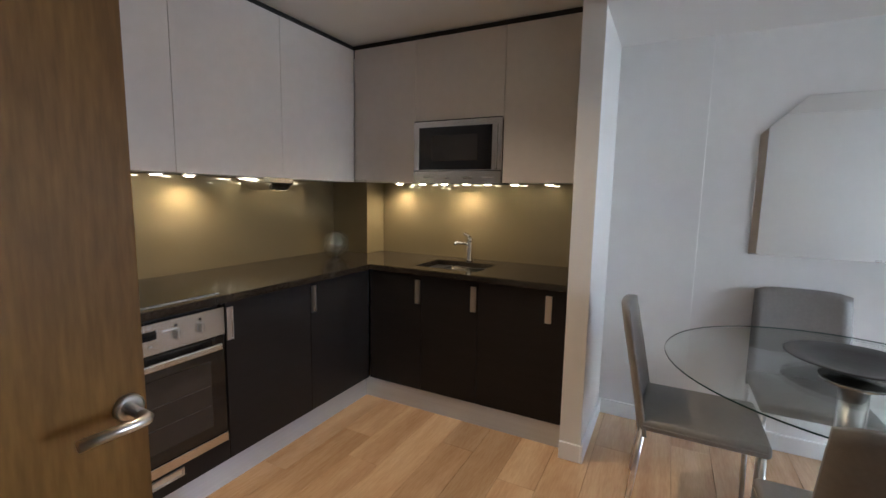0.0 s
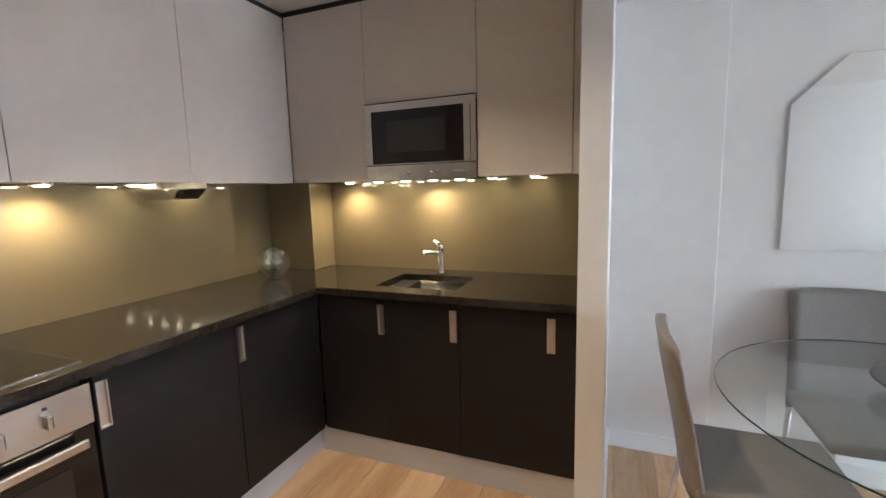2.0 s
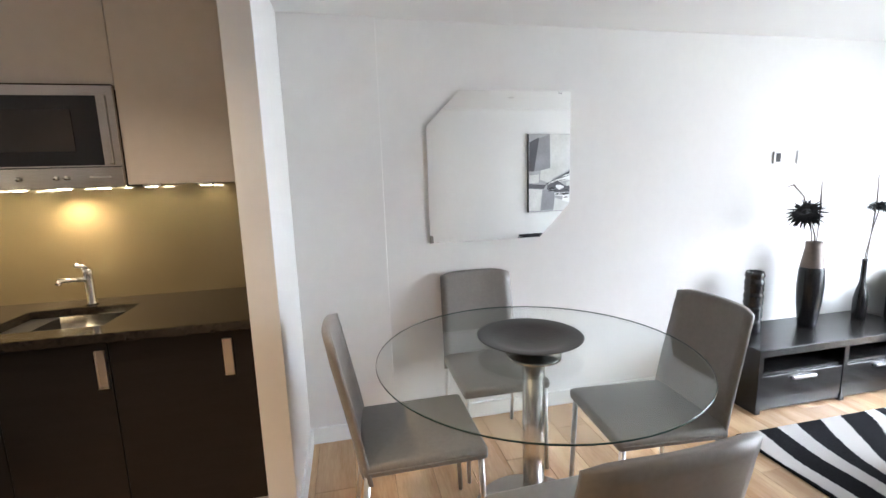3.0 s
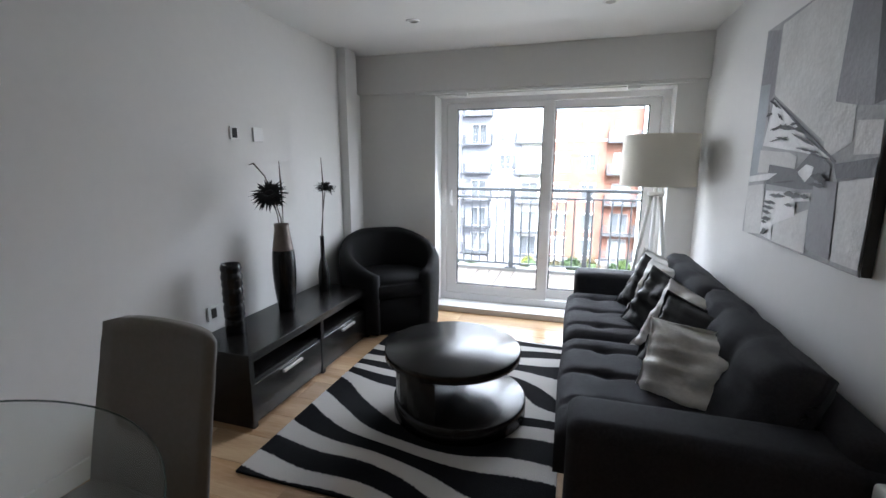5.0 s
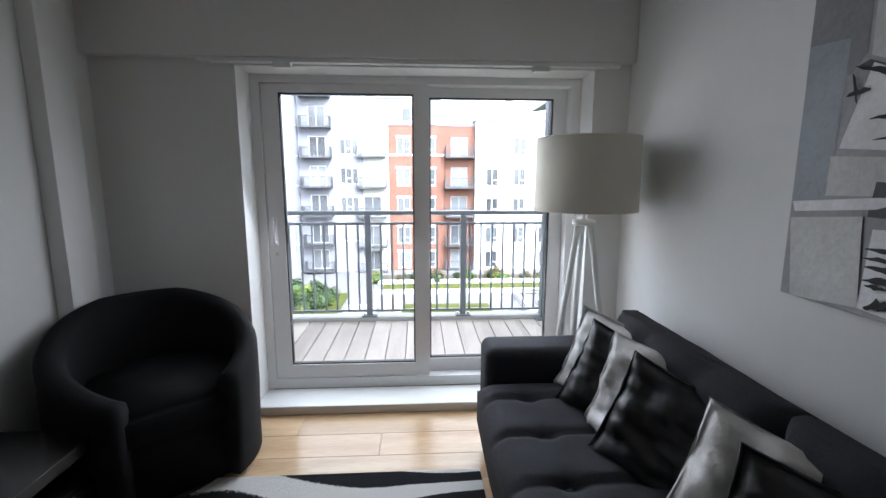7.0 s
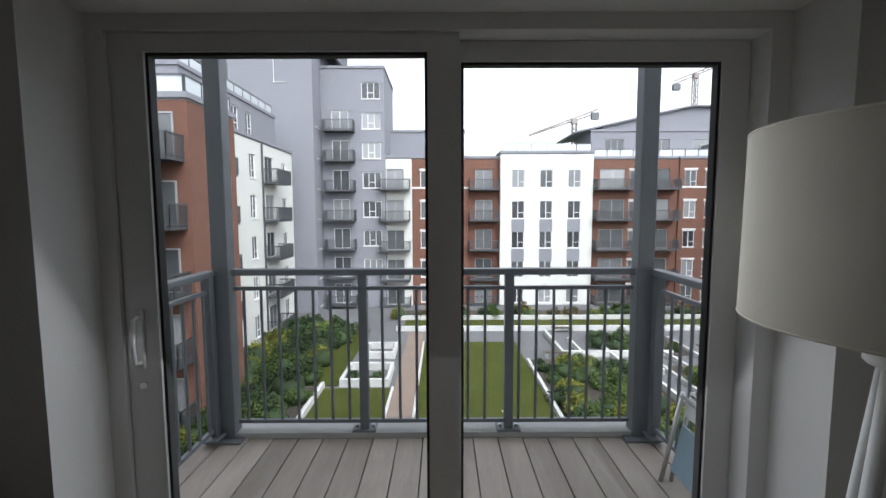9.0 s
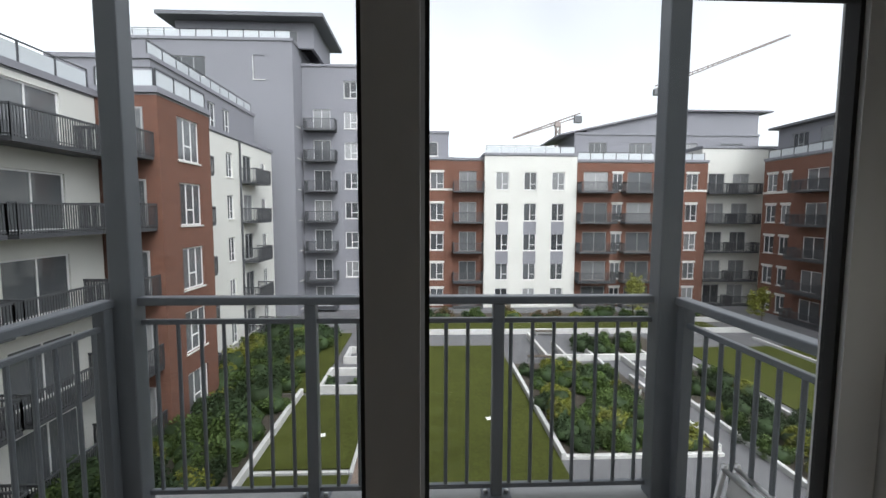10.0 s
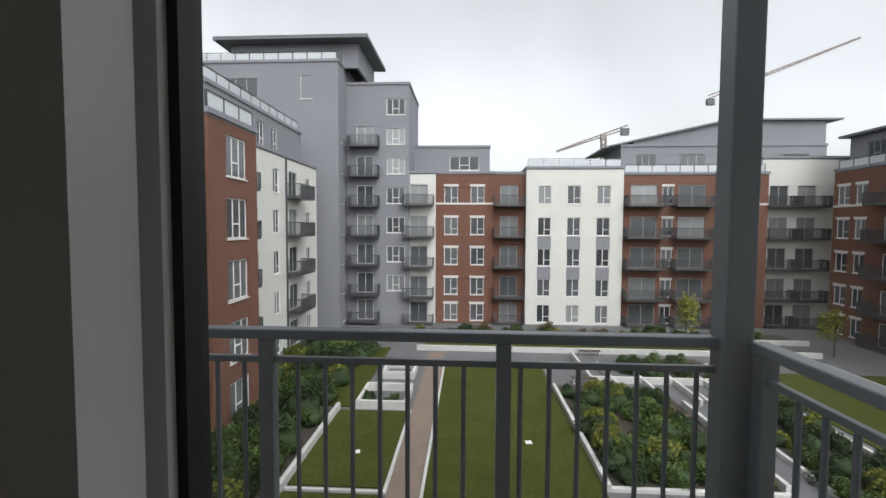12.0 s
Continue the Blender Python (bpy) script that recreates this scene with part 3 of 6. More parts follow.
part("lever", tube([(0, 0, 0.162), (0.012, -0.005, 0.178), (0.05, -0.022, 0.192)], [0.016, 0.013, 0.008], 12), M_CHROME, tp, "", True)

# base units
PZ = 0.135
T0 = WT - 0.038
cabinet("base_cabinet", BXF + 0.0, 1.13, PZ, T0, BYF, 0.62, False, M_CAB_LOW, [(BXF + 0.005, 1.13, PZ, T0)], "matt charcoal base cabinet beside the oven", "base cabinets", [(0, 1.108, 0.785, False)])
cabinet("base_cabinet", 1.13, 1.655, PZ, T0, BYF, 0.62, False, M_CAB_LOW, [(1.13, 1.655, PZ, T0)], "matt charcoal base cabinet beside the oven", "base cabinets", [(0, 1.634, 0.78, False)])
cabinet("base_cabinet", 1.655, 2.29, PZ, 0.225, BYF, 0.62, False, M_CAB_LOW, [(1.655, 2.29, PZ, 0.235)], "low charcoal drawer under the oven", "base cabinets", [(0, 1.95, 0.205, True)])
cabinet("base_cabinet", 2.29, 2.94, PZ, T0, BYF, 0.62, False, M_CAB_LOW, [(2.29, 2.94, PZ, T0)], "matt charcoal base cabinet at the end of the run", "base cabinets")
cabinet("base_cabinet", BYF + 0.004, 0.435, PZ, T0, BXF, 0.60, True, M_CAB_LOW, [(BYF + 0.004, 0.435, PZ, T0)], "matt charcoal corner base cabinet", "sink base cabinets", [(0, 0.408, 0.772, False)])
cabinet("base_cabinet", 0.435, 0.815, PZ, 0.60, BXF, 0.60, True, M_CAB_LOW, [(0.435, 0.815, PZ, T0)], "matt charcoal base cabinet under the sink", "sink base cabinets", [(0, 0.787, 0.772, False)])
cabinet("base_cabinet", 0.815, 1.333, PZ, T0, BXF, 0.60, True, M_CAB_LOW, [(0.815, 1.333, PZ, T0)], "matt charcoal base cabinet beside the partition", "sink base cabinets", [(0, 1.228, 0.772, False)])
struct("plinth_south", box(0.585, BYF - 0.045, 0, 2.94, BYF - 0.03, PZ - 0.002), M_PLINTH, "brushed silver plinth below the base cabinets", "plinth")
struct("plinth_west", box(0.57, BYF - 0.03, 0, 0.585, 1.334, PZ - 0.002), M_PLINTH, "brushed silver plinth below the base cabinets", "plinth")

# built-under oven
ov = thing("oven", (1.962, BYF, 0.237), 0, "stainless steel built-under oven with dark glass door", "oven")
ov.scale = (0.96, 1, 1)
part("casing", box(-0.30, -0.55, 0.0, 0.30, -0.022, 0.64), M_DARK, ov)
part("control_panel", box(-0.308, -0.02, 0.505, 0.308, 0.014, 0.63, 0.002, 1), M_STEEL, ov, "brushed steel control panel")
part("display", box(-0.005, 0.0142, 0.565, 0.075, 0.0155, 0.60), M_BLKGLASS, ov)
for kx in (-0.19, -0.085):
    part("knob", box(-0.008, 0, -0.021, 0.008, 0.022, 0.021, 0.004), M_STEEL, ov).matrix_basis = pose(kx, 0.014, 0.565, 0, 0, 0)
    part("knob_symbol", box(kx - 0.006, 0.0142, 0.596, kx + 0.006, 0.0148, 0.606), M_DARK, ov)
for kx in (0.02, 0.055):
    part("button", lathe([(0.007, 0), (0.007, 0.006), (0.005, 0.008)], 14), M_STEEL, ov, "", True).matrix_basis = pose(kx, 0.014, 0.537, -90, 0, 0)
part("brand_mark", box(-0.09, 0.0142, 0.585, -0.03, 0.0148, 0.593), M_CARCASS, ov)
part("door", box(-0.308, -0.02, 0.045, 0.308, 0.006, 0.500, 0.002, 1), M_BLKGLASS, ov, "black glass door")
part("door_window", box(-0.235, 0.0065, 0.10, 0.235, 0.008, 0.40), M_OVENWIN, ov)
for z in (0.20, 0.29):
    part("oven_rack", tube([(-0.225, 0.0095, z), (0.225, 0.0095, z)], 0.0018, 6), M_RACK, ov)
part("door_handle", box(-0.27, 0.035, 0.452, 0.27, 0.050, 0.480, 0.005), M_STEEL, ov, "flat steel bar handle")
for kx in (-0.24, 0.24):
    part("handle_post", tube([(kx, 0.004, 0.466), (kx, 0.037, 0.466)], 0.007, 10), M_STEEL, ov)
part("lower_trim", box(-0.308, -0.02, 0.0, 0.308, 0.008, 0.042, 0.001, 1), M_STEEL, ov)

hob = thing("hob", (1.968, -0.265, WT), 0, "black glass ceramic hob let into the worktop", "hob")
part("glass_top", box(-0.305, -0.26, 0.0, 0.305, 0.275, 0.006, 0.003, 2), M_BLKGLASS, hob)
part("edge_trim", holed(-0.308, 0.308, -0.263, 0.278, [(-0.305, 0.305, -0.26, 0.275)], 0.0, 0.004, "x"), M_STEEL, hob).matrix_basis = pose(0, 0, 0.004, -90, 0, 0)

# crackled glass ball on the worktop
gb = thing("glass_ball", (0.50, -0.33, WT), 0, "clear silvered glass ball on the worktop", "glass ball")
own = bmesh.new()
bmesh.ops.create_icosphere(own, subdivisions=4, radius=0.092)
for v in own.verts:
    v.co *= 1 + 0.02 * noise.noise(v.co * 30)
    v.co.z += 0.096
part("ball", own, thin_glass("ball_glass", (0.95, 0.96, 0.96), 0.16, 1.0), gb, "", True)
part("foot", lathe([(0.028, 0), (0.030, 0.004), (0.02, 0.010)], 24), M_CHROME, gb)
own = bmesh.new()
bmesh.ops.create_icosphere(own, subdivisions=3, radius=0.07)
for v in own.verts:
    v.co *= 1 + 0.10 * noise.noise(v.co * 34)
    v.co.z += 0.094
part("inner_bubble", own, thin_glass("bubble_glass", (0.97, 0.97, 0.97), 0.12, 1.0), gb, "", True)

# ---- dining area ----
TCX, TCY, TZ = 0.83, 2.42, 0.745
tb = thing("dining_table", (TCX, TCY, 0), 0, "round clear glass dining table on a steel pedestal", "table")
top = part("tabletop", lathe([(0.001, TZ - 0.010), (0.622, TZ - 0.010), (0.628, TZ - 0.008)], 72, closed=False), M_GLASS, tb, "clear round glass top")
part("tabletop_upper_face", lathe([(0.001, TZ), (0.622, TZ), (0.628, TZ - 0.002)], 72, closed=False), M_GLASS, tb)
part("rim", lathe([(0.628, TZ - 0.008), (0.630, TZ - 0.005), (0.628, TZ - 0.002)], 72, closed=False), M_GLASSEDGE, tb, "dark green polished glass edge", True)
part("pedestal", lathe([(0.045, 0.02), (0.045, TZ - 0.03)], 32), M_STEEL, tb, "brushed steel column", True)
part("base_plate", lathe([(0.001, 0.0), (0.255, 0.0), (0.26, 0.004), (0.255, 0.012), (0.06, 0.022), (0.045, 0.03)], 48, closed=False), M_STEEL, tb, "", True)
part("top_flange", lathe([(0.045, TZ - 0.05), (0.11, TZ - 0.022), (0.11, TZ - 0.0115), (0.001, TZ - 0.0115)], 36, closed=False), M_STEEL, tb, "", True)

bl = thing("bowl", (0.78, 2.425, TZ), 8, "wide shallow charcoal bowl on the glass table", "bowl")
part("dish", lathe([(0.001, 0.002), (0.07, 0.0), (0.075, 0.006), (0.15, 0.030), (0.212, 0.046), (0.216, 0.049), (0.210, 0.050), (0.148, 0.037), (0.07, 0.014), (0.001, 0.012)], 56, closed=False), M_BOWL, bl, "", True)


def dining_chair():
    c = thing("dining_chair", (0, 0, 0), 0, "taupe leather dining chair with slim metal legs", "chair", "chairs round the glass table")
    # seat pad, front towards +y
    seat = bmesh.new()
    box(-0.215, -0.215, 0.425, 0.215, 0.235, 0.475, 0.016, 3, seat)
    part("seat", seat, M_LEATHER, c, "", True)
    # backrest: a thin curved sheet, leaning back, its top slightly rolled
    own = bmesh.new()
    cols, rows = 9, 14
    for face, t in ((0, 0.0), (1, 0.030)):
        for j in range(rows + 1):
            h = j / rows
            z = 0.40 + 0.52 * h
            y0 = -0.205 - 0.030 * math.sin(h * 2.2) - 0.075 * h * h + 0.025 * max(0, h - 0.8)
            w = 0.215 - 0.012 * h
            for i in range(cols + 1):
                u = i / cols * 2 - 1
                y = y0 + 0.022 * u * u - (t if face else 0) * (1 - 0.55 * abs(u) ** 6)
                own.verts.new((u * w, y, z - (0.016 * abs(u) ** 5 if h > 0.9 else 0)))
    own.verts.ensure_lookup_table()
    n = (cols + 1) * (rows + 1)
    idx = lambda f, j, i: own.verts[f * n + j * (cols + 1) + i]
    for f in (0, 1):
        for j in range(rows):
            for i in range(cols):
                own.faces.new((idx(f, j, i), idx(f, j, i + 1), idx(f, j + 1, i + 1), idx(f, j + 1, i)))
    for j in range(rows):
        for i in (0, cols):
            own.faces.new((idx(0, j, i), idx(0, j + 1, i), idx(1, j + 1, i), idx(1, j, i)))
    for i in range(cols):
        for j in (0, rows):
            own.faces.new((idx(0, j, i), idx(0, j, i + 1), idx(1, j, i + 1), idx(1, j, i)))
    part("backrest", own, M_LEATHER, c, "", True)
    for sx in (-1, 1):
        part("seam", tube([(sx * 0.2165, -0.20, 0.449), (sx * 0.2165, 0.22, 0.449)], 0.0022, 6), M_LEATHER, c)
    for sx in (-1, 1):
        part("leg", tube([(sx * 0.195, 0.21, 0.425), (sx * 0.198, 0.218, 0.2), (sx * 0.20, 0.225, 0.0)], [0.012, 0.011, 0.009], 10), M_SATIN, c, "slim satin metal leg", True)
        part("leg", tube([(sx * 0.195, -0.20, 0.425), (sx * 0.198, -0.225, 0.2), (sx * 0.20, -0.25, 0.0)], [0.012, 0.011, 0.009], 10), M_SATIN, c, "slim satin metal leg", True)
    return c


CHAIR_POSES = ((0.79, 1.935, 0), (0.335, 2.41, -90), (0.90, 2.885, 176), (1.45, 2.30, 92))
first = dining_chair()
first.matrix_basis = pose(CHAIR_POSES[0][0], CHAIR_POSES[0][1], 0, 0, 0, CHAIR_POSES[0][2])
for x, y, a in CHAIR_POSES[1:]:
    copy_thing(first, pose(x, y, 0, 0, 0, a))

# frameless mirror with two cut corners
mi = thing("wall_mirror", (0.0, 0, 0), 0, "frameless mirror with two cut corners on the white wall", "mirror")
Y0, Y1, Z0, Z1, CH = 2.165, 3.015, 1.085, 1.915, 0.19
outline = [(Y0, Z0), (Y1 - CH, Z0), (Y1, Z0 + CH), (Y1, Z1), (Y0 + CH, Z1), (Y0, Z1 - CH)]


def plate(outline, x0, x1, inset):
    own = bmesh.new()
    cy, cz = sum(p[0] for p in outline) / len(outline), sum(p[1] for p in outline) / len(outline)
    a = [own.verts.new((x0, y, z)) for y, z in outline]
    b = [own.verts.new((x1 - 0.004, y, z)) for y, z in outline]
    c = [own.verts.new((x1, y + (cy - y) * inset, z + (cz - z) * inset)) for y, z in outline]
    n = len(outline)
    own.faces.new(a)
    own.faces.new(c)
    for p, q in ((a, b), (b, c)):
        for i in range(n):
            own.faces.new((p[i], p[(i + 1) % n], q[(i + 1) % n], q[i]))
    return own


part("backing", plate(outline, 0.0005, 0.0055, 0.0), M_TRIM, mi)
part("mirror_glass", plate(outline, 0.0056, 0.0105, 0.003), M_MIRROR, mi, "bevelled mirror glass")
for y, z in ((2.95, 1.905), (2.70, 1.090)):
    part("clip", box(0.001, y - 0.012, z - 0.006, 0.014, y + 0.012, z + 0.006, 0.002), M_CHROME, mi)

# ---- living area ----
# television bench
TBX, TY0, TY1, TH = 0.44, 4.00, 5.30, 0.40
tv = thing("tv_bench", (0, 0, 0), 0, "low black-brown wood television bench with two drawers", "tv bench")
part("top", box(0.018, TY0, TH - 0.045, TBX, TY1, TH, 0.002), M_BLACKWOOD, tv)
part("bottom_panel", box(0.02, TY0 + 0.03, 0.02, TBX - 0.01, TY1 - 0.03, 0.05), M_BLACKWOOD, tv)
part("back_panel", box(0.018, TY0 + 0.03, 0.02, 0.03, TY1 - 0.03, TH - 0.045), M_BLACKWOOD, tv)
TM = (TY0 + TY1) / 2
for a, b in ((TY0, TY0 + 0.032), (TM - 0.016, TM + 0.016), (TY1 - 0.032, TY1)):
    part("side_panel", box(0.02, a, 0.0, TBX - 0.002, b, TH - 0.045, 0.001, 1), M_BLACKWOOD, tv)
for a, b in ((TY0 + 0.034, TM - 0.018), (TM + 0.018, TY1 - 0.034)):
    part("shelf", box(0.03, a - 0.002, 0.235, TBX - 0.02, b + 0.002, 0.252), M_BLACKWOOD, tv)
    dr = part("drawer_front", box(TBX - 0.028, a, 0.052, TBX - 0.006, b, 0.232, 0.0015, 1), M_BLACKWOOD, tv)
    part("drawer_box", box(0.05, a + 0.01, 0.055, TBX - 0.03, b - 0.01, 0.2), M_DARK, dr)
    m = (a + b) / 2
    part("handle", box(TBX - 0.004, m - 0.085, 0.196, TBX + 0.012, m + 0.085, 0.212, 0.003), M_SATIN, dr, "flat satin metal bar handle")
    for s in (-1, 1):
        part("handle_post", box(TBX - 0.008, m + s * 0.07 - 0.005, 0.199, TBX - 0.002, m + s * 0.07 + 0.005, 0.209), M_SATIN, dr)


def flower(parent, x, y, z, r, tilt, turn, seed):
    rnd = random.Random(seed)
    own = bmesh.new()
    for k in range(150):
        a, up = rnd.uniform(0, 6.283), rnd.uniform(-0.25, 0.75)
        d = Vector((math.cos(a), math.sin(a), up)).normalized()
        side = d.cross(Vector((0, 0, 1))).normalized() * r * rnd.uniform(0.045, 0.09)
        ln = r * rnd.uniform(0.75, 1.1)
        droop = Vector((0, 0, -0.2 * r))
        vs = [own.verts.new(p) for p in (d * 0.08 * r, d * 0.55 * ln + side, d * ln + droop, d * 0.55 * ln - side)]
        own.faces.new(vs)
    bmesh.ops.create_icosphere(own, subdivisions=2, radius=r * 0.28)
    o = part("flower_head", own, M_PETAL, parent, "black feathery flower head")
    o.matrix_basis = pose(x, y, z, tilt, 0, turn)


v1 = thing("vase", (0.155, 4.235, TH), 0, "black vase of stacked textured rings on the bench", "vase")
v1.scale = (0.76, 0.76, 0.96)
prof = []
for k in range(9):
    prof += [(0.064 + 0.006 * (k % 2), k * 0.046), (0.073, k * 0.046 + 0.015), (0.068, k * 0.046 + 0.037)]
prof += [(0.062, 0.415), (0.056, 0.41), (0.05, 0.06), (0.001, 0.05)]
part("body", lathe([(0.001, 0.0)] + prof, 32, closed=False), M_VASE, v1, "", True)

v2 = thing("vase", (0.175, 4.66, TH), 0, "tall black vase with a brown banded neck and dried flower", "vase")
part("body", lathe([(0.001, 0), (0.048, 0), (0.052, 0.02), (0.068, 0.16), (0.073, 0.27), (0.069, 0.37), (0.064, 0.40)], 36, closed=False), M_VASE, v2, "", True)
part("neck", lathe([(0.0645, 0.398), (0.054, 0.47), (0.045, 0.53), (0.045, 0.565), (0.040, 0.565), (0.040, 0.47)], 36, closed=False), M_VASETOP, v2, "brown and silver glazed neck", True)
part("stem", tube([(0.01, 0.0, 0.30), (0.015, -0.02, 0.60), (0.03, -0.08, 0.70), (0.05, -0.15, 0.755)], 0.004, 6), M_STEM, v2)
flower(v2, 0.05, -0.15, 0.755, 0.115, 35, 20, 3)
part("twig", tube([(0.0, 0.0, 0.3), (0.0, -0.03, 0.62), (0.0, -0.12, 0.86), (0.01, -0.22, 0.935), (0.01, -0.26, 0.925)], [0.003, 0.003, 0.004, 0.005, 0.002], 6), M_STEM, v2)
part("twig", tube([(0.0, 0.0, 0.3), (0.0, 0.02, 0.62), (0.0, 0.02, 0.80), (0.0, 0.015, 0.95)], [0.003, 0.003, 0.006, 0.002], 6), M_STEM, v2)

v3 = thing("vase", (0.165, 5.12, TH), 0, "slim black bottle vase with a single dried flower", "vase")
part("body", lathe([(0.001, 0), (0.036, 0), (0.040, 0.03), (0.040, 0.14), (0.030, 0.20), (0.016, 0.26), (0.014, 0.40), (0.017, 0.415), (0.011, 0.415), (0.011, 0.2)], 28, closed=False), M_VASE, v3, "", True)
part("stem", tube([(0, 0, 0.2), (0.0, 0.0, 0.45), (0.01, 0.02, 0.62), (0.02, 0.045, 0.76)], 0.0035, 6), M_STEM, v3)
flower(v3, 0.02, 0.045, 0.765, 0.08, -20, 0, 9)
part("twig", tube([(0, 0, 0.2), (0.0, 0.02, 0.5), (0.01, 0.03, 0.8), (0.0, 0.035, 0.98)], [0.003, 0.003, 0.005, 0.002], 6), M_STEM, v3)

# sockets and switch on the west wall
for nm, y, z, w, h, dark in (("aerial_socket", 4.515, 1.51, 0.075, 0.075, True), ("blank_wall_plate", 4.71, 1.51, 0.085, 0.085, False), ("double_wall_socket", 4.40, 0.50, 0.15, 0.086, False), ("wall_socket", 4.90, 0.50, 0.09, 0.086, False), ("wall_socket", 4.24, 0.50, 0.09, 0.086, True)):
    s = thing(nm, (0.0, y, z), 0, "white plastic plate with dark inlet" if dark else "plain white plastic plate on the wall", "wall socket")
    part("plate", box(0.0005, -w / 2, -h / 2, 0.011, w / 2, h / 2, 0.003), M_PLASTIC, s)
    if dark:
        part("inlet", box(0.0112, -0.025, -0.028, 0.014, 0.012, 0.028, 0.001, 1), M_DARK, s)
    elif w > 0.1:
        for k in (-1, 1):
            part("rocker_switch", box(0.0112, k * 0.035 - 0.008, 0.01, 0.015, k * 0.035 + 0.008, 0.03, 0.001, 1), M_PLASTIC, s)

# rug with wavy zebra stripes
def rug_material():
    m = bpy.data.materials.new("zebra_striped_pile")
    m.use_nodes = True
    t = m.node_tree
    b = t.nodes["Principled BSDF"]
    b.inputs["Roughness"].default_value = 0.95
    b.inputs["Specular IOR Level"].default_value = 0.1
    co = t.nodes.new("ShaderNodeTexCoord")
    mp = t.nodes.new("ShaderNodeMapping")
    mp.inputs["Rotation"].default_value = (0, 0, radians(14))
    mp.inputs["Scale"].default_value = (0.55, 1.0, 1.0)
    t.links.new(co.outputs["Object"], mp.inputs[0])
    n0 = t.nodes.new("ShaderNodeTexNoise")
    n0.inputs["Scale"].default_value, n0.inputs["Detail"].default_value = 1.6, 1.0
    t.links.new(mp.outputs[0], n0.inputs["Vector"])
    sp = t.nodes.new("ShaderNodeSeparateXYZ")
    t.links.new(mp.outputs[0], sp.inputs[0])
    # the stripes fan out: phase from y, bent by a slow wave
    ph = t.nodes.new("ShaderNodeMath")
    ph.operation = "MULTIPLY_ADD"
    ph.inputs[1].default_value = 0.72
    t.links.new(n0.outputs["Fac"], ph.inputs[0])
    t.links.new(sp.outputs["Y"], ph.inputs[2])
    fr = t.nodes.new("ShaderNodeMath")
    fr.operation = "MULTIPLY"
    fr.inputs[1].default_value = 27.0
    t.links.new(ph.outputs[0], fr.inputs[0])
    si = t.nodes.new("ShaderNodeMath")
    si.operation = "SINE"
    t.links.new(fr.outputs[0], si.inputs[0])
    n1 = t.nodes.new("ShaderNodeTexNoise")
    n1.inputs["Scale"].default_value = 90
    t.links.new(co.outputs["Object"], n1.inputs["Vector"])
    ad = t.nodes.new("ShaderNodeMath")
    ad.operation = "MULTIPLY_ADD"
    ad.inputs[1].default_value = 0.5
    t.links.new(n1.outputs["Fac"], ad.inputs[0])
    t.links.new(si.outputs[0], ad.inputs[2])
    rp = t.nodes.new("ShaderNodeValToRGB")
    rp.color_ramp.elements[0].position, rp.color_ramp.elements[1].position = 0.44, 0.50
    rp.color_ramp.elements[0].color, rp.color_ramp.elements[1].color = (0.58, 0.56, 0.53, 1), (0.012, 0.012, 0.014, 1)
    mr = t.nodes.new("ShaderNodeMapRange")
    mr.inputs[1].default_value, mr.inputs[2].default_value = -1.0, 1.5
    t.links.new(ad.outputs[0], mr.inputs[0])
    t.links.new(mr.outputs[0], rp.inputs[0])
    t.links.new(rp.outputs[0], b.inputs["Base Color"])
    bu = t.nodes.new("ShaderNodeBump")
    bu.inputs["Strength"].default_value, bu.inputs["Distance"].default_value = 0.6, 0.01
    n2 = t.nodes.new("ShaderNodeTexNoise")
    n2.inputs["Scale"].default_value = 260
    t.links.new(co.outputs["Object"], n2.inputs["Vector"])
    t.links.new(n2.outputs["Fac"], bu.inputs["Height"])
    t.links.new(bu.outputs[0], b.inputs["Normal"])
    return m


rg = tagged(part("rug", box(0.58, 3.71, 0.0, 1.93, 5.53, 0.014, 0.006), rug_material()), "black and pale grey zebra striped rug on the oak floor", "rug")

# swivel coffee table: two discs, the upper one turned aside over a half drum
ct = thing("coffee_table", (1.335, 4.53, 0.014), 0, "round black-brown swivel coffee table with two discs", "coffee table")
part("lower_disc", lathe([(0.001, 0.0), (0.352, 0.0), (0.358, 0.005), (0.358, 0.085), (0.352, 0.09), (0.001, 0.09)], 72, 0.05, -0.03, closed=False), M_BLACKWOOD, ct, "", True)
own = bmesh.new()
ring = []
for k in range(25):
    a = radians(95 + 170 * k / 24)
    ring.append((0.05 + 0.345 * math.cos(a), -0.03 + 0.345 * math.sin(a)))
lo = [own.verts.new((x, y, 0.09)) for x, y in ring]
hi = [own.verts.new((x, y, 0.295)) for x, y in ring]
for k in range(24):
    own.faces.new((lo[k], lo[k + 1], hi[k + 1], hi[k]))
own.faces.new((lo[0], hi[0], hi[-1], lo[-1]))
own.faces.new(lo)
own.faces.new(hi)
part("half_drum", own, M_BLACKWOOD, ct)
part("upper_disc", lathe([(0.001, 0.297), (0.364, 0.297), (0.370, 0.302), (0.370, 0.340), (0.365, 0.346), (0.001, 0.346)], 72, closed=False), M_BLACKWOOD, ct, "", True)

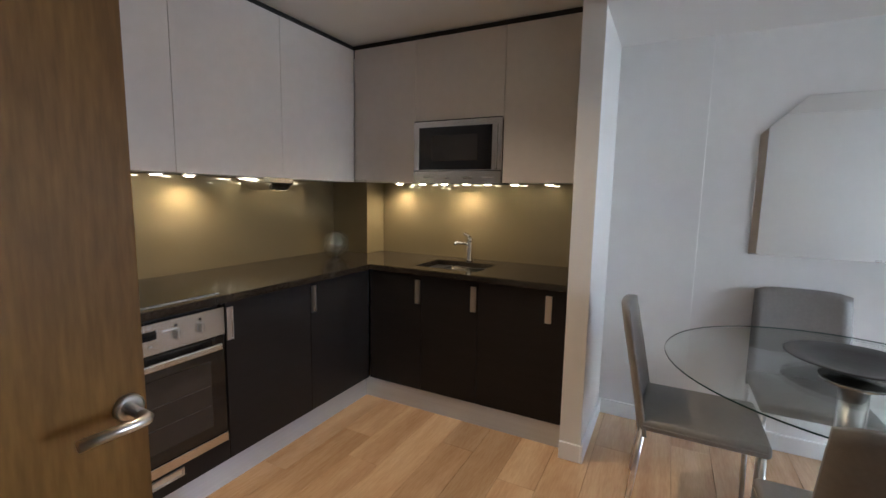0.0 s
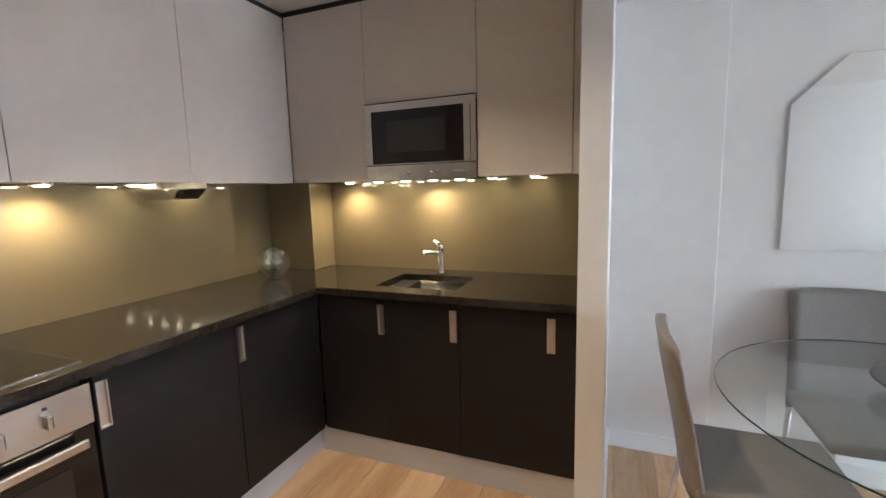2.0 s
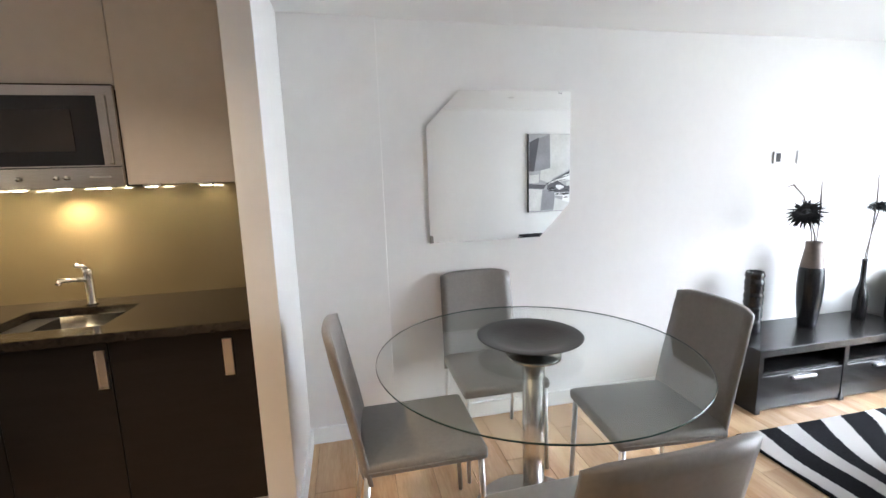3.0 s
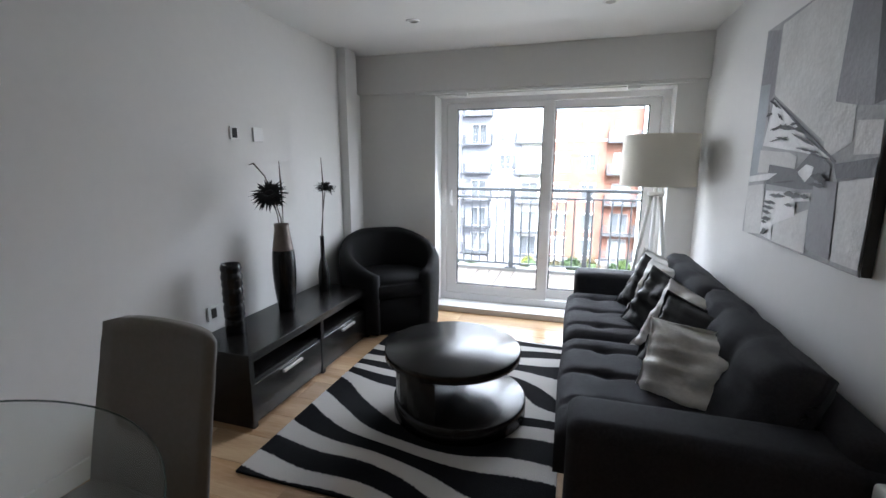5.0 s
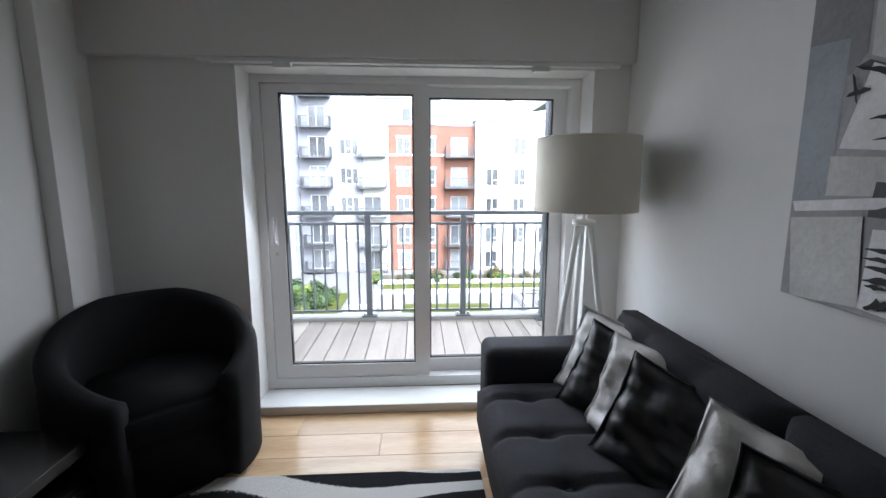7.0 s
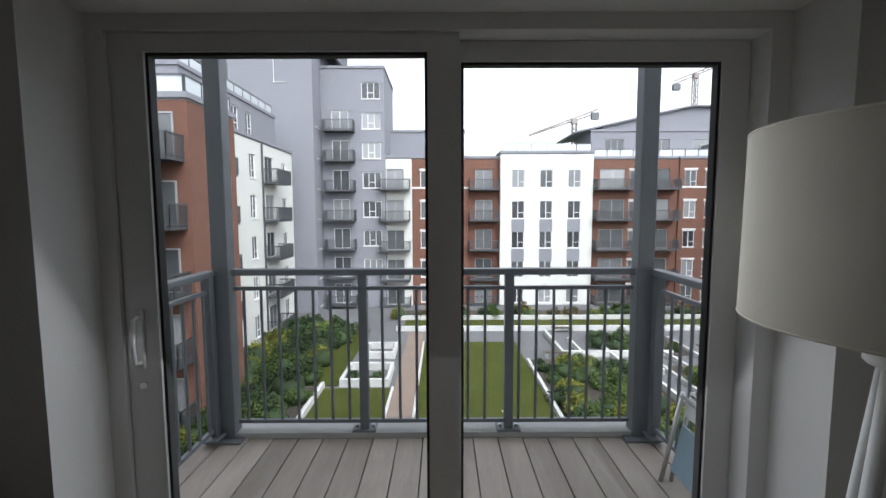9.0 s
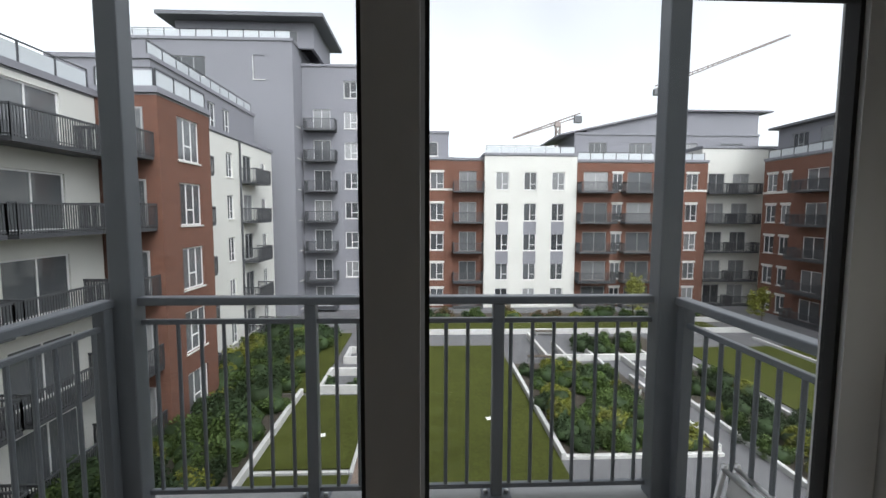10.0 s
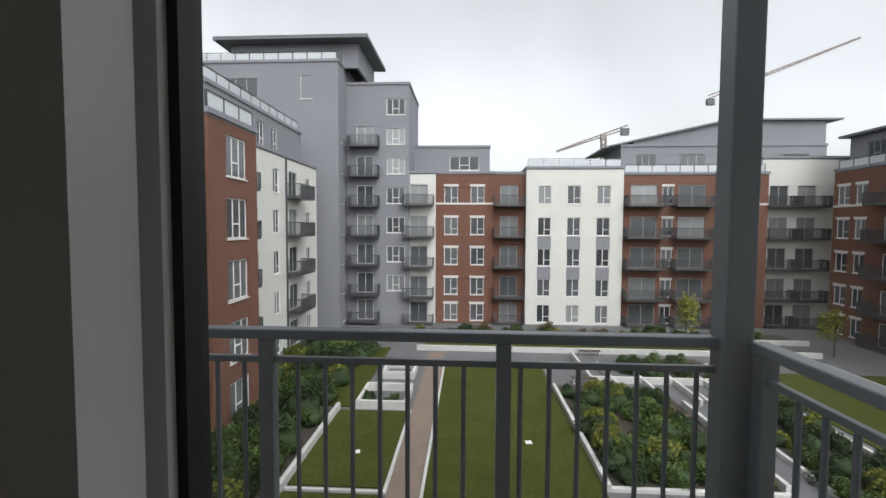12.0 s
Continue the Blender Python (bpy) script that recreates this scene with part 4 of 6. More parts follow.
# sofa against the east wall
sf = thing("sofa", (0, 0, 0), 0, "black fabric sofa with tufted seat cushions and low arms", "sofa")
SX, SYA, SYB = 1.955, 3.60, 5.77
part("frame", box(SX + 0.03, SYA + 0.03, 0.06, 2.775, SYB - 0.03, 0.25, 0.015), M_SOFA, sf, "", True)
for a, b in ((SYA, SYA + 0.21), (SYB - 0.21, SYB)):
    part("arm", box(SX, a, 0.05, 2.77, b, 0.575, 0.045, 5), M_SOFA, sf, "", True)
part("back", box(2.66, SYA + 0.02, 0.1, 2.785, SYB - 0.02, 0.64, 0.05, 4), M_SOFA, sf, "", True)
W = (SYB - SYA - 0.42) / 2
TUFTS = [(tx, ty) for tx in (-0.14, 0.12) for ty in (-0.26, 0.0, 0.26)]
for k in range(2):
    yc = SYA + 0.21 + W * (k + 0.5)
    own = bmesh.new()
    bmesh.ops.create_grid(own, x_segments=40, y_segments=48, size=0.5)
    for v in own.verts:
        x, y = v.co.x * 0.64, v.co.y * (W - 0.012)
        e = max(0.0, min(1, (0.32 - abs(x)) / 0.06)) ** 0.5
        f = max(0.0, min(1, ((W - 0.012) / 2 - abs(y)) / 0.06)) ** 0.5
        h = 0.385 + 0.06 * e * f + 0.004 * noise.noise(Vector((x * 9, y * 9, k)))
        for tx, ty in TUFTS:
            h -= 0.028 * math.exp(-(math.hypot(x - tx, y - ty) / 0.04) ** 2)
            # soft crease running from each tuft to the front edge and to the next tuft
            h -= 0.011 * math.exp(-((y - ty) / 0.016) ** 2) * (0.4 + 0.6 * e)
        v.co = (2.245 + x - 0.02 * (1 - abs(y) / W) * (x < -0.25), yc + y, h)
    r = bmesh.ops.extrude_face_region(own, geom=own.faces[:])
    for v in [g for g in r["geom"] if isinstance(g, bmesh.types.BMVert)]:
        v.co.z = 0.24
    part("seat_cushion", own, M_SOFA, sf, "", True)
    for tx, ty in TUFTS:
        part("button", lathe([(0.001, 0.007), (0.010, 0.005), (0.013, 0.0)], 12, 2.245 + tx, yc + ty), M_SOFA, sf).location.z = 0.405
    bk = cushion(W * 1.05, 0.42, 0.24, 22, 0.45, 0, 4 + k, 0.02)
    for v in bk.verts:
        v.co.z -= 0.030 * math.exp(-(((v.co.x % (W * 0.35)) - W * 0.175) / 0.03) ** 2) * (v.co.z > 0)
        v.co.z += 0.010 * noise.noise(Vector((v.co.x * 8, v.co.y * 10, k * 3.0)))
    o = part("back_cushion", bk, M_SOFA, sf, "", True)
    o.matrix_basis = Matrix.Translation((2.585, yc + (k - 0.5) * 0.03, 0.545)) @ Euler((radians(90 - 16), 0, radians(-90))).to_matrix().to_4x4()
for x in (SX + 0.09, 2.72):
    for y in (SYA + 0.09, SYB - 0.09):
        part("foot", lathe([(0.02, 0.0), (0.026, 0.06)], 16, x, y), M_DARK, sf)


def scatter(x, y, z, normal, roll, material, label, seed, s=0.385):
    """A cushion that shows its face along normal."""
    o = thing("cushion", (x, y, z), 0, label, "cushion", "scatter cushions on the sofa")
    o.matrix_basis = Matrix.Translation((x + 0.02, y, z - 0.045)) @ Vector(normal).to_track_quat("Z", "Y").to_matrix().to_4x4() @ pose(0, 0, 0, 0, 0, roll)
    own = cushion(s, s, 0.17, 26, 0.85, 0, seed, 0.03)
    for v in own.verts:
        x, y = 2 * v.co.x / s, 2 * v.co.y / s
        v.co.x *= 1 - 0.07 * (1 - y * y)
        v.co.y *= 1 - 0.07 * (1 - x * x)
        v.co.z += 0.020 * noise.noise(Vector((x * 2 + seed * 3, y * 5.5, seed))) + 0.014 * noise.noise(Vector((x * 8 + y * 5, y * 3 + seed, 4)))
    part("cover", own, material, o, "", True)
    e = s / 2 * 0.94
    part("piping", tube([(-e, -e, 0), (0, -e * 0.94, 0), (e, -e, 0), (e * 0.94, 0, 0), (e, e, 0), (0, e * 0.94, 0), (-e, e, 0), (-e * 0.94, 0, 0), (-e, -e, 0)], 0.004, 6), material, o)
    return o


SIL, BLK = "crumpled silver satin scatter cushion on the sofa", "crumpled black satin scatter cushion on the sofa"
for sx, sy, sz, nrm, roll, dark, sd, sw in ((2.45, 5.42, 0.60, (-0.62, -0.70, 0.34), -12, False, 1, 0.40), (2.42, 5.28, 0.575, (-0.55, -0.76, 0.34), -18, True, 2, 0.40), (2.45, 5.10, 0.595, (-0.62, -0.70, 0.34), -10, False, 3, 0.40),
                                            (2.42, 4.93, 0.575, (-0.55, -0.76, 0.34), -18, True, 4, 0.40), (2.45, 4.58, 0.59, (-0.64, -0.68, 0.36), -14, False, 5, 0.40), (2.44, 4.42, 0.575, (-0.55, -0.76, 0.36), -12, True, 6, 0.40),
                                            (2.45, 4.17, 0.565, (-0.28, -0.80, 0.52), -3, False, 7, 0.38)):
    o = scatter(sx, sy, sz, nrm, roll, M_PILLOWBLK if dark else M_PILLOW, BLK if dark else SIL, sd, sw)
    if sd == 7:
        o.matrix_basis = o.matrix_basis @ Matrix.Diagonal((1.32, 1.0, 1.0, 1.0))

# tub armchair in the corner
ac = thing("tub_armchair", (0.462, 5.66, 0), 40, "black velvet tub armchair with a rounded back", "armchair")
ac.scale = (0.95, 0.95, 1.0)


def tub(r0, r1, z0, top, a0, a1, n=40):
    """A wall of the tub: its top edge falls from the back to the arms. Front is -y."""
    own = bmesh.new()
    rows = []
    for k in range(n + 1):
        a = radians(a0 + (a1 - a0) * k / n)
        c, s = math.cos(a), math.sin(a)
        h = top(s)
        col = []
        for r, z in ((r1, z0), (r1 * 1.0, z0 + 0.1), (r1 * 1.02, h * 0.6), (r1 * 1.02, h - 0.05), (r1 - 0.012, h - 0.014), ((r0 + r1) / 2, h), (r0 + 0.012, h - 0.014), (r0, h - 0.05), (r0 * 0.99, 0.40), (r0 * 0.97, z0)):
            col.append(own.verts.new((r * c, r * s * 1.0, z)))
        rows.append(col)
    for p, q in zip(rows, rows[1:]):
        for i in range(len(p)):
            own.faces.new((p[i], p[(i + 1) % len(p)], q[(i + 1) % len(q)], q[i]))
    own.faces.new(rows[0])
    own.faces.new(rows[-1])
    return own


part("tub_back", tub(0.335, 0.43, 0.03, lambda s: 0.50 + 0.275 * (max(0.0, min(1.0, (s + 0.86) / 1.75)) ** 0.85), -60, 240, 56), M_ARMCHAIR, ac, "", True)


def d_block(r, front, z0, z1, bev):
    """A seat block in plan: a half round at the back, a straight front."""
    own = bmesh.new()
    ring = [(r * math.cos(radians(a)), r * math.sin(radians(a))) for a in range(-20, 201, 10)] + [(-r * 0.80, front * 0.75), (-r * 0.62, front), (r * 0.62, front), (r * 0.80, front * 0.75)]
    lo = [own.verts.new((x, y, z0)) for x, y in ring]
    hi = [own.verts.new((x, y, z1)) for x, y in ring]
    for i in range(len(ring)):
        own.faces.new((lo[i], lo[(i + 1) % len(ring)], hi[(i + 1) % len(ring)], hi[i]))
    own.faces.new(lo)
    own.faces.new(hi)
    bmesh.ops.bevel(own, geom=[e for e in own.edges if abs(e.verts[0].co.z - e.verts[1].co.z) < 1e-5 and e.verts[0].co.z > z0 + 0.01], offset=bev, segments=3, affect="EDGES")
    return own


part("base", d_block(0.40, -0.31, 0.02, 0.30, 0.01), M_ARMCHAIR, ac, "", True)
part("seat_cushion", d_block(0.345, -0.33, 0.302, 0.435, 0.035), M_ARMCHAIR, ac, "", True)
part("foot_ring", lathe([(0.33, 0.0), (0.33, 0.02), (0.30, 0.02), (0.30, 0.0)], 40, closed=False), M_DARK, ac)

# tripod lamp
lp = thing("floor_lamp", (2.482, 5.84, 0), 0, "white tripod floor lamp with a cream drum shade", "floor lamp")
part("shade", lathe([(0.250, 1.187), (0.246, 1.54), (0.243, 1.54), (0.247, 1.187)], 56, closed=False), M_SHADE, lp, "cream fabric drum shade", True)
for z, r in ((1.189, 0.2485), (1.538, 0.2445)):
    part("shade_ring", tube([(r * math.cos(2 * math.pi * k / 48), r * math.sin(2 * math.pi * k / 48), z) for k in range(49)], 0.003, 6), M_SHADE, lp)
part("hub", lathe([(0.001, 1.115), (0.05, 1.115), (0.056, 1.122), (0.056, 1.14), (0.012, 1.145), (0.012, 1.26)], 20), M_WHITE, lp, "", True)
for k in range(3):
    a = radians(200 + 120 * k)
    c, s = math.cos(a), math.sin(a)
    part("leg", tube([(0.035 * c, 0.035 * s, 1.115), (0.13 * c, 0.13 * s, 0.5), (0.205 * c, 0.205 * s, 0.0)], [0.014, 0.016, 0.012], 10), M_WHITE, lp, "white painted wooden leg", True)
for k in range(3):
    a = radians(90 + 120 * k)
    part("spider_arm", tube([(0, 0, 1.25), (0.246 * math.cos(a), 0.246 * math.sin(a), 1.25)], 0.003, 6), M_WHITE, lp)
part("bulb", lathe([(0.012, 1.26), (0.03, 1.32), (0.03, 1.34), (0.001, 1.37)], 16), M_WHITE, lp, "", True)
part("cable", tube([(0.02, 0.0, 1.12), (0.10, -0.04, 0.7), (0.13, -0.06, 0.3), (0.15, 0.02, 0.005)], 0.003, 6), M_PLASTIC, lp)

# abstract painting on the east wall
PY0, PY1, PZ0, PZ1 = 4.95, 3.95, 1.0, 1.96   # the picture's own left and right
pa = thing("painting", (0, 0, 0), 0, "large abstract canvas in grey, white and black", "painting")
part("canvas", box(2.766, PY1, PZ0, 2.797, PY0, PZ1, 0.003), mat("canvas_grey", (0.36, 0.36, 0.37), 0.75, vary=0.22, scale=4, bump=0.25, bscale=30, fine=0.08), pa)
part("edge_band", box(2.768, PY1 - 0.006, PZ0, 2.797, PY1 + 0.0, PZ1), M_DARK, pa, "dark band along the canvas side")
PAINTS = {"pale": (0.58, 0.58, 0.565), "mid": (0.25, 0.25, 0.265), "dark": (0.085, 0.085, 0.095), "white": (0.78, 0.78, 0.78), "black": (0.012, 0.012, 0.013), "blue": (0.33, 0.36, 0.39)}
PM = {k: mat("paint_" + k, c, 0.65, vary=0.16, scale=5, bump=0.3, bscale=40, fine=0.06) for k, c in PAINTS.items()}
level = 0


def patch(colour, *uv):
    global level
    level += 1
    x = 2.7658 - 0.00025 * level
    own = bmesh.new()
    fr = [own.verts.new((x, PY0 + (PY1 - PY0) * u, PZ1 + (PZ0 - PZ1) * v)) for u, v in uv]
    bk = [own.verts.new((x + 0.0002, PY0 + (PY1 - PY0) * u, PZ1 + (PZ0 - PZ1) * v)) for u, v in uv]
    own.faces.new(fr)
    own.faces.new(bk)
    for i in range(len(uv)):
        own.faces.new((fr[i], fr[(i + 1) % len(uv)], bk[(i + 1) % len(uv)], bk[i]))
    part("paint_patch", own, PM[colour], pa)


patch("pale", (0.17, 0.02), (0.72, 0.00), (0.71, 0.43), (0.70, 0.58), (0.18, 0.33))
patch("mid", (0.00, 0.00), (0.16, 0.04), (0.17, 0.32), (0.13, 0.37), (0.00, 0.26))
patch("blue", (0.00, 0.26), (0.12, 0.27), (0.12, 0.70), (0.01, 0.72))
patch("mid", (0.72, 0.00), (0.98, 0.10), (1.00, 0.48), (0.84, 0.46), (0.71, 0.43))
patch("dark", (0.86, 0.04), (0.99, 0.10), (1.00, 0.46), (0.93, 0.47))
patch("pale", (0.70, 0.43), (0.84, 0.46), (0.85, 0.58), (0.71, 0.63), (0.68, 0.58))
patch("pale", (0.86, 0.51), (0.99, 0.52), (1.00, 0.62), (0.87, 0.62))
patch("dark", (0.15, 0.35), (0.18, 0.34), (0.78, 0.64), (0.77, 0.65))
patch("white", (0.19, 0.35), (0.36, 0.44), (0.55, 0.55), (0.74, 0.63), (0.51, 0.60), (0.13, 0.56))
patch("pale", (0.11, 0.58), (0.42, 0.60), (0.49, 0.62), (0.49, 0.68), (0.11, 0.69))
patch("dark", (0.24, 0.65), (0.50, 0.67), (0.61, 0.60), (0.75, 0.65), (0.76, 0.74), (0.56, 0.75), (0.23, 0.74))
patch("white", (0.01, 0.71), (0.25, 0.69), (0.33, 0.69), (0.25, 0.72), (0.02, 0.74))
patch("white", (0.52, 0.68), (0.58, 0.65), (0.64, 0.66), (0.63, 0.69), (0.59, 0.72), (0.53, 0.69))
patch("pale", (0.01, 0.76), (0.22, 0.74), (0.24, 0.98), (0.04, 1.00))
patch("dark", (0.77, 0.65), (1.00, 0.63), (1.00, 0.69), (0.80, 0.70))
patch("mid", (0.66, 0.71), (0.81, 0.71), (0.84, 0.98), (0.65, 0.97))
patch("pale", (0.82, 0.71), (1.00, 0.69), (1.00, 0.98), (0.85, 0.98))
patch("pale", (0.37, 0.91), (0.65, 0.82), (0.67, 0.99), (0.38, 0.99))
patch("white", (0.25, 0.77), (0.65, 0.76), (0.65, 0.79), (0.54, 0.80), (0.55, 0.86), (0.48, 0.88), (0.36, 0.92), (0.37, 0.99), (0.24, 0.98))
rnd = random.Random(5)


def stroke(u, v, du, dv, th):
    """One torn brush stroke: a long ragged sliver."""
    n = 7
    up = [(u + du * k / n, v + dv * k / n - th * math.sin(math.pi * (k + 0.3) / (n + 0.6)) * rnd.uniform(0.4, 1.2)) for k in range(n + 1)]
    dn = [(u + du * k / n, v + dv * k / n + th * math.sin(math.pi * (k + 0.3) / (n + 0.6)) * rnd.uniform(0.3, 1.0)) for k in range(n, -1, -1)]
    patch("black", *up, *dn)


for u, v, du, dv, th in ((0.142, 0.368, 0.023, 0.080, 0.020), (0.148, 0.350, 0.140, 0.057, 0.010), (0.134, 0.424, 0.060, -0.008, 0.012), (0.254, 0.422, 0.068, 0.035, 0.010), (0.203, 0.492, 0.140, -0.010, 0.012),
                         (0.298, 0.489, 0.129, 0.010, 0.016), (0.365, 0.485, 0.187, 0.045, 0.010), (0.395, 0.482, 0.067, 0.003, 0.007), (0.218, 0.545, 0.184, -0.011, 0.006), (0.279, 0.529, 0.134, 0.020, 0.006),
                         (0.430, 0.522, 0.202, 0.061, 0.007), (0.484, 0.583, 0.191, 0.027, 0.006), (0.608, 0.611, 0.124, 0.020, 0.006), (0.243, 0.821, 0.130, 0.001, 0.014), (0.240, 0.845, 0.125, 0.000, 0.011),
                         (0.248, 0.868, 0.097, 0.001, 0.010), (0.247, 0.903, 0.101, -0.008, 0.012), (0.254, 0.915, 0.060, 0.001, 0.008), (0.298, 0.789, 0.165, -0.004, 0.012), (0.442, 0.773, 0.157, 0.002, 0.016),
                         (0.584, 0.774, 0.068, 0.002, 0.012), (0.463, 0.818, 0.074, 0.001, 0.009), (0.261, 0.973, 0.065, -0.022, 0.022), (0.328, 0.732, 0.199, -0.015, 0.006), (0.647, 0.693, 0.110, 0.015, 0.020),
                         (0.637, 0.724, 0.123, 0.006, 0.010)):
    stroke(u, v, du, dv, th)

# recessed ceiling spots
SPB = mesh_of("bezel", lathe([(0.030, -0.001), (0.030, -0.006), (0.044, -0.004), (0.046, 0.0)], 28, closed=False), M_SATIN, True)
SPL = mesh_of("lamp_face", lathe([(0.001, -0.0015), (0.030, -0.0015), (0.030, 0.0)], 24), M_CARCASS)
for x, y in ((0.84, 5.26), (2.06, 5.26), (0.84, 3.45), (2.06, 3.45)):
    s = thing("ceiling_spot", (x, y, CEIL), 0, "recessed silver ceiling spotlight, switched off", "spotlight", "ceiling spots")
    part("bezel", SPB, None, s)
    part("lamp_face", SPL, None, s)

# wall radiator end by the sofa
rd = thing("panel_heater", (2.70, 3.30, 0), 0, "white panel heater on the wall beside the sofa", "heater")
part("panel", box(-0.02, -0.28, 0.15, 0.06, 0.28, 0.57, 0.012, 3), M_WHITE, rd, "", True)
part("bracket", box(0.05, -0.2, 0.2, 0.098, 0.2, 0.24), M_WHITE, rd)

# ---- balcony ----
BZ = 0.055
struct("balcony_slab", box(0.20, 6.47, BZ - 0.30, 3.02, 7.72, BZ - 0.03), M_GREYMETAL, "grey painted balcony slab edge", "balcony")
struct("outer_wall_face", holed(-8.0, 14.0, -9.6, 12.0, [(0.66, 2.64, 0.03, 1.94)], 6.452, 6.60, "x"), mat("pale_render_own", (0.62, 0.61, 0.58), 0.85, vary=0.05, bump=0.1), "pale rendered outer wall of the flat", "wall")
dk = thing("deck", (0, 0, 0), 0, "grey-brown timber decking boards on the balcony", "decking", kind="structure")
for k in range(19):
    x = 0.23 + k * 0.147
    part("deck_board", box(x, 6.605, BZ - 0.028, x + 0.141, 7.60, BZ, 0.002, 1), M_DECK, dk)
rl = thing("balcony_railing", (0, 0, 0), 0, "grey-blue powder coated balcony railing", "railing")
part("kerb", box(0.35, 7.57, BZ, 2.88, 7.70, BZ + 0.035, 0.004), M_CONCRETE, rl)


def rail_run(p0, p1, horizontal_posts):
    """One straight run: hand rail, second rail, bottom rail, bars and posts."""
    d = Vector((p1[0] - p0[0], p1[1] - p0[1], 0))
    ln = d.length
    turn = math.degrees(math.atan2(d.y, d.x))
    base = pose(p0[0], p0[1], 0, 0, 0, turn)

    def put(name, bm, label=""):
        o = part(name, bm, M_GREYMETAL, rl, label)
        o.matrix_basis = base
        return o
    put("hand_rail", box(0, -0.03, 1.025, ln, 0.03, 1.062, 0.006))
    put("second_rail", box(0, -0.012, 0.935, ln, 0.012, 0.958, 0.003))
    put("bottom_rail", box(0, -0.012, 0.130, ln, 0.012, 0.152, 0.003))
    n = int(ln / 0.105)
    bar = mesh_of("bar", lathe([(0.009, 0.15), (0.009, 0.937)], 8), M_GREYMETAL)
    for k in range(1, n + 1):
        x = ln * k / (n + 1)
        if min([abs(x - q) for q in horizontal_posts] + [9]) > 0.05:
            o = part("bar", bar, None, rl)
            o.matrix_basis = base @ pose(x, 0, 0)
    for q in horizontal_posts:
        o = put("post", box(q - 0.026, -0.026, BZ + 0.045, q + 0.026, 0.026, 1.024, 0.004))
        pl = part("foot_plate", box(q - 0.07, -0.05, BZ + 0.034, q + 0.07, 0.05, BZ + 0.047, 0.003), M_GREYMETAL, o)
        for s in (-1, 1):
            part("bolt", lathe([(0.012, 0), (0.012, 0.012), (0.006, 0.016)], 8, q + s * 0.05, 0), M_SATIN, o).location.z = BZ + 0.047


rail_run((0.40, 7.62), (2.83, 7.62), (0.80, 1.66))
rail_run((0.345, 6.61), (0.345, 7.56), (0.91,))
rail_run((2.89, 7.56), (2.89, 6.61), (0.045,))
for x in (0.40, 2.83):
    cl = thing("balcony_column", (x, 7.60, BZ), 0, "square grey-blue steel balcony column", "column")
    part("shaft", box(-0.047, -0.047, -0.3, 0.047, 0.047, 6.0, 0.006), M_GREYMETAL, cl)
    part("base_plate", box(-0.10, -0.10, 0.0, 0.10, 0.10, 0.012, 0.002), M_GREYMETAL, cl)

# folded chair leaning in the balcony corner
fc = thing("folding_chair", (2.80, 6.97, BZ), 0, "folded white and blue metal chair leaning on the railing", "folding chair")
fc.scale = (1, 1, 0.87)
for dx in (0.0, 0.05):
    for dy in (-0.18, 0.18):
        part("frame_bar", tube([(dx - 0.05, dy, 0.0), (dx + 0.04, dy, 0.52)], 0.011, 8), M_SATIN, fc, "", True)
    part("cross_bar", tube([(dx + 0.035, -0.18, 0.50), (dx + 0.035, 0.18, 0.50)], 0.010, 8), M_SATIN, fc, "", True)
part("seat_board", box(-0.008, -0.17, 0.03, 0.008, 0.17, 0.30, 0.004), mat("pale_blue_plastic", (0.30, 0.42, 0.50), 0.5), fc, "pale blue seat board").matrix_basis = pose(-0.01, 0, 0.04, 0, 11, 0)
part("backrest", box(-0.010, -0.17, 0.36, 0.010, 0.17, 0.46, 0.006), M_WHITE, fc, "white backrest").matrix_basis = pose(-0.02, 0, 0.04, 0, 11, 0)

# ---- courtyard: ground, gardens and the blocks round it ----
GZ = -9.6


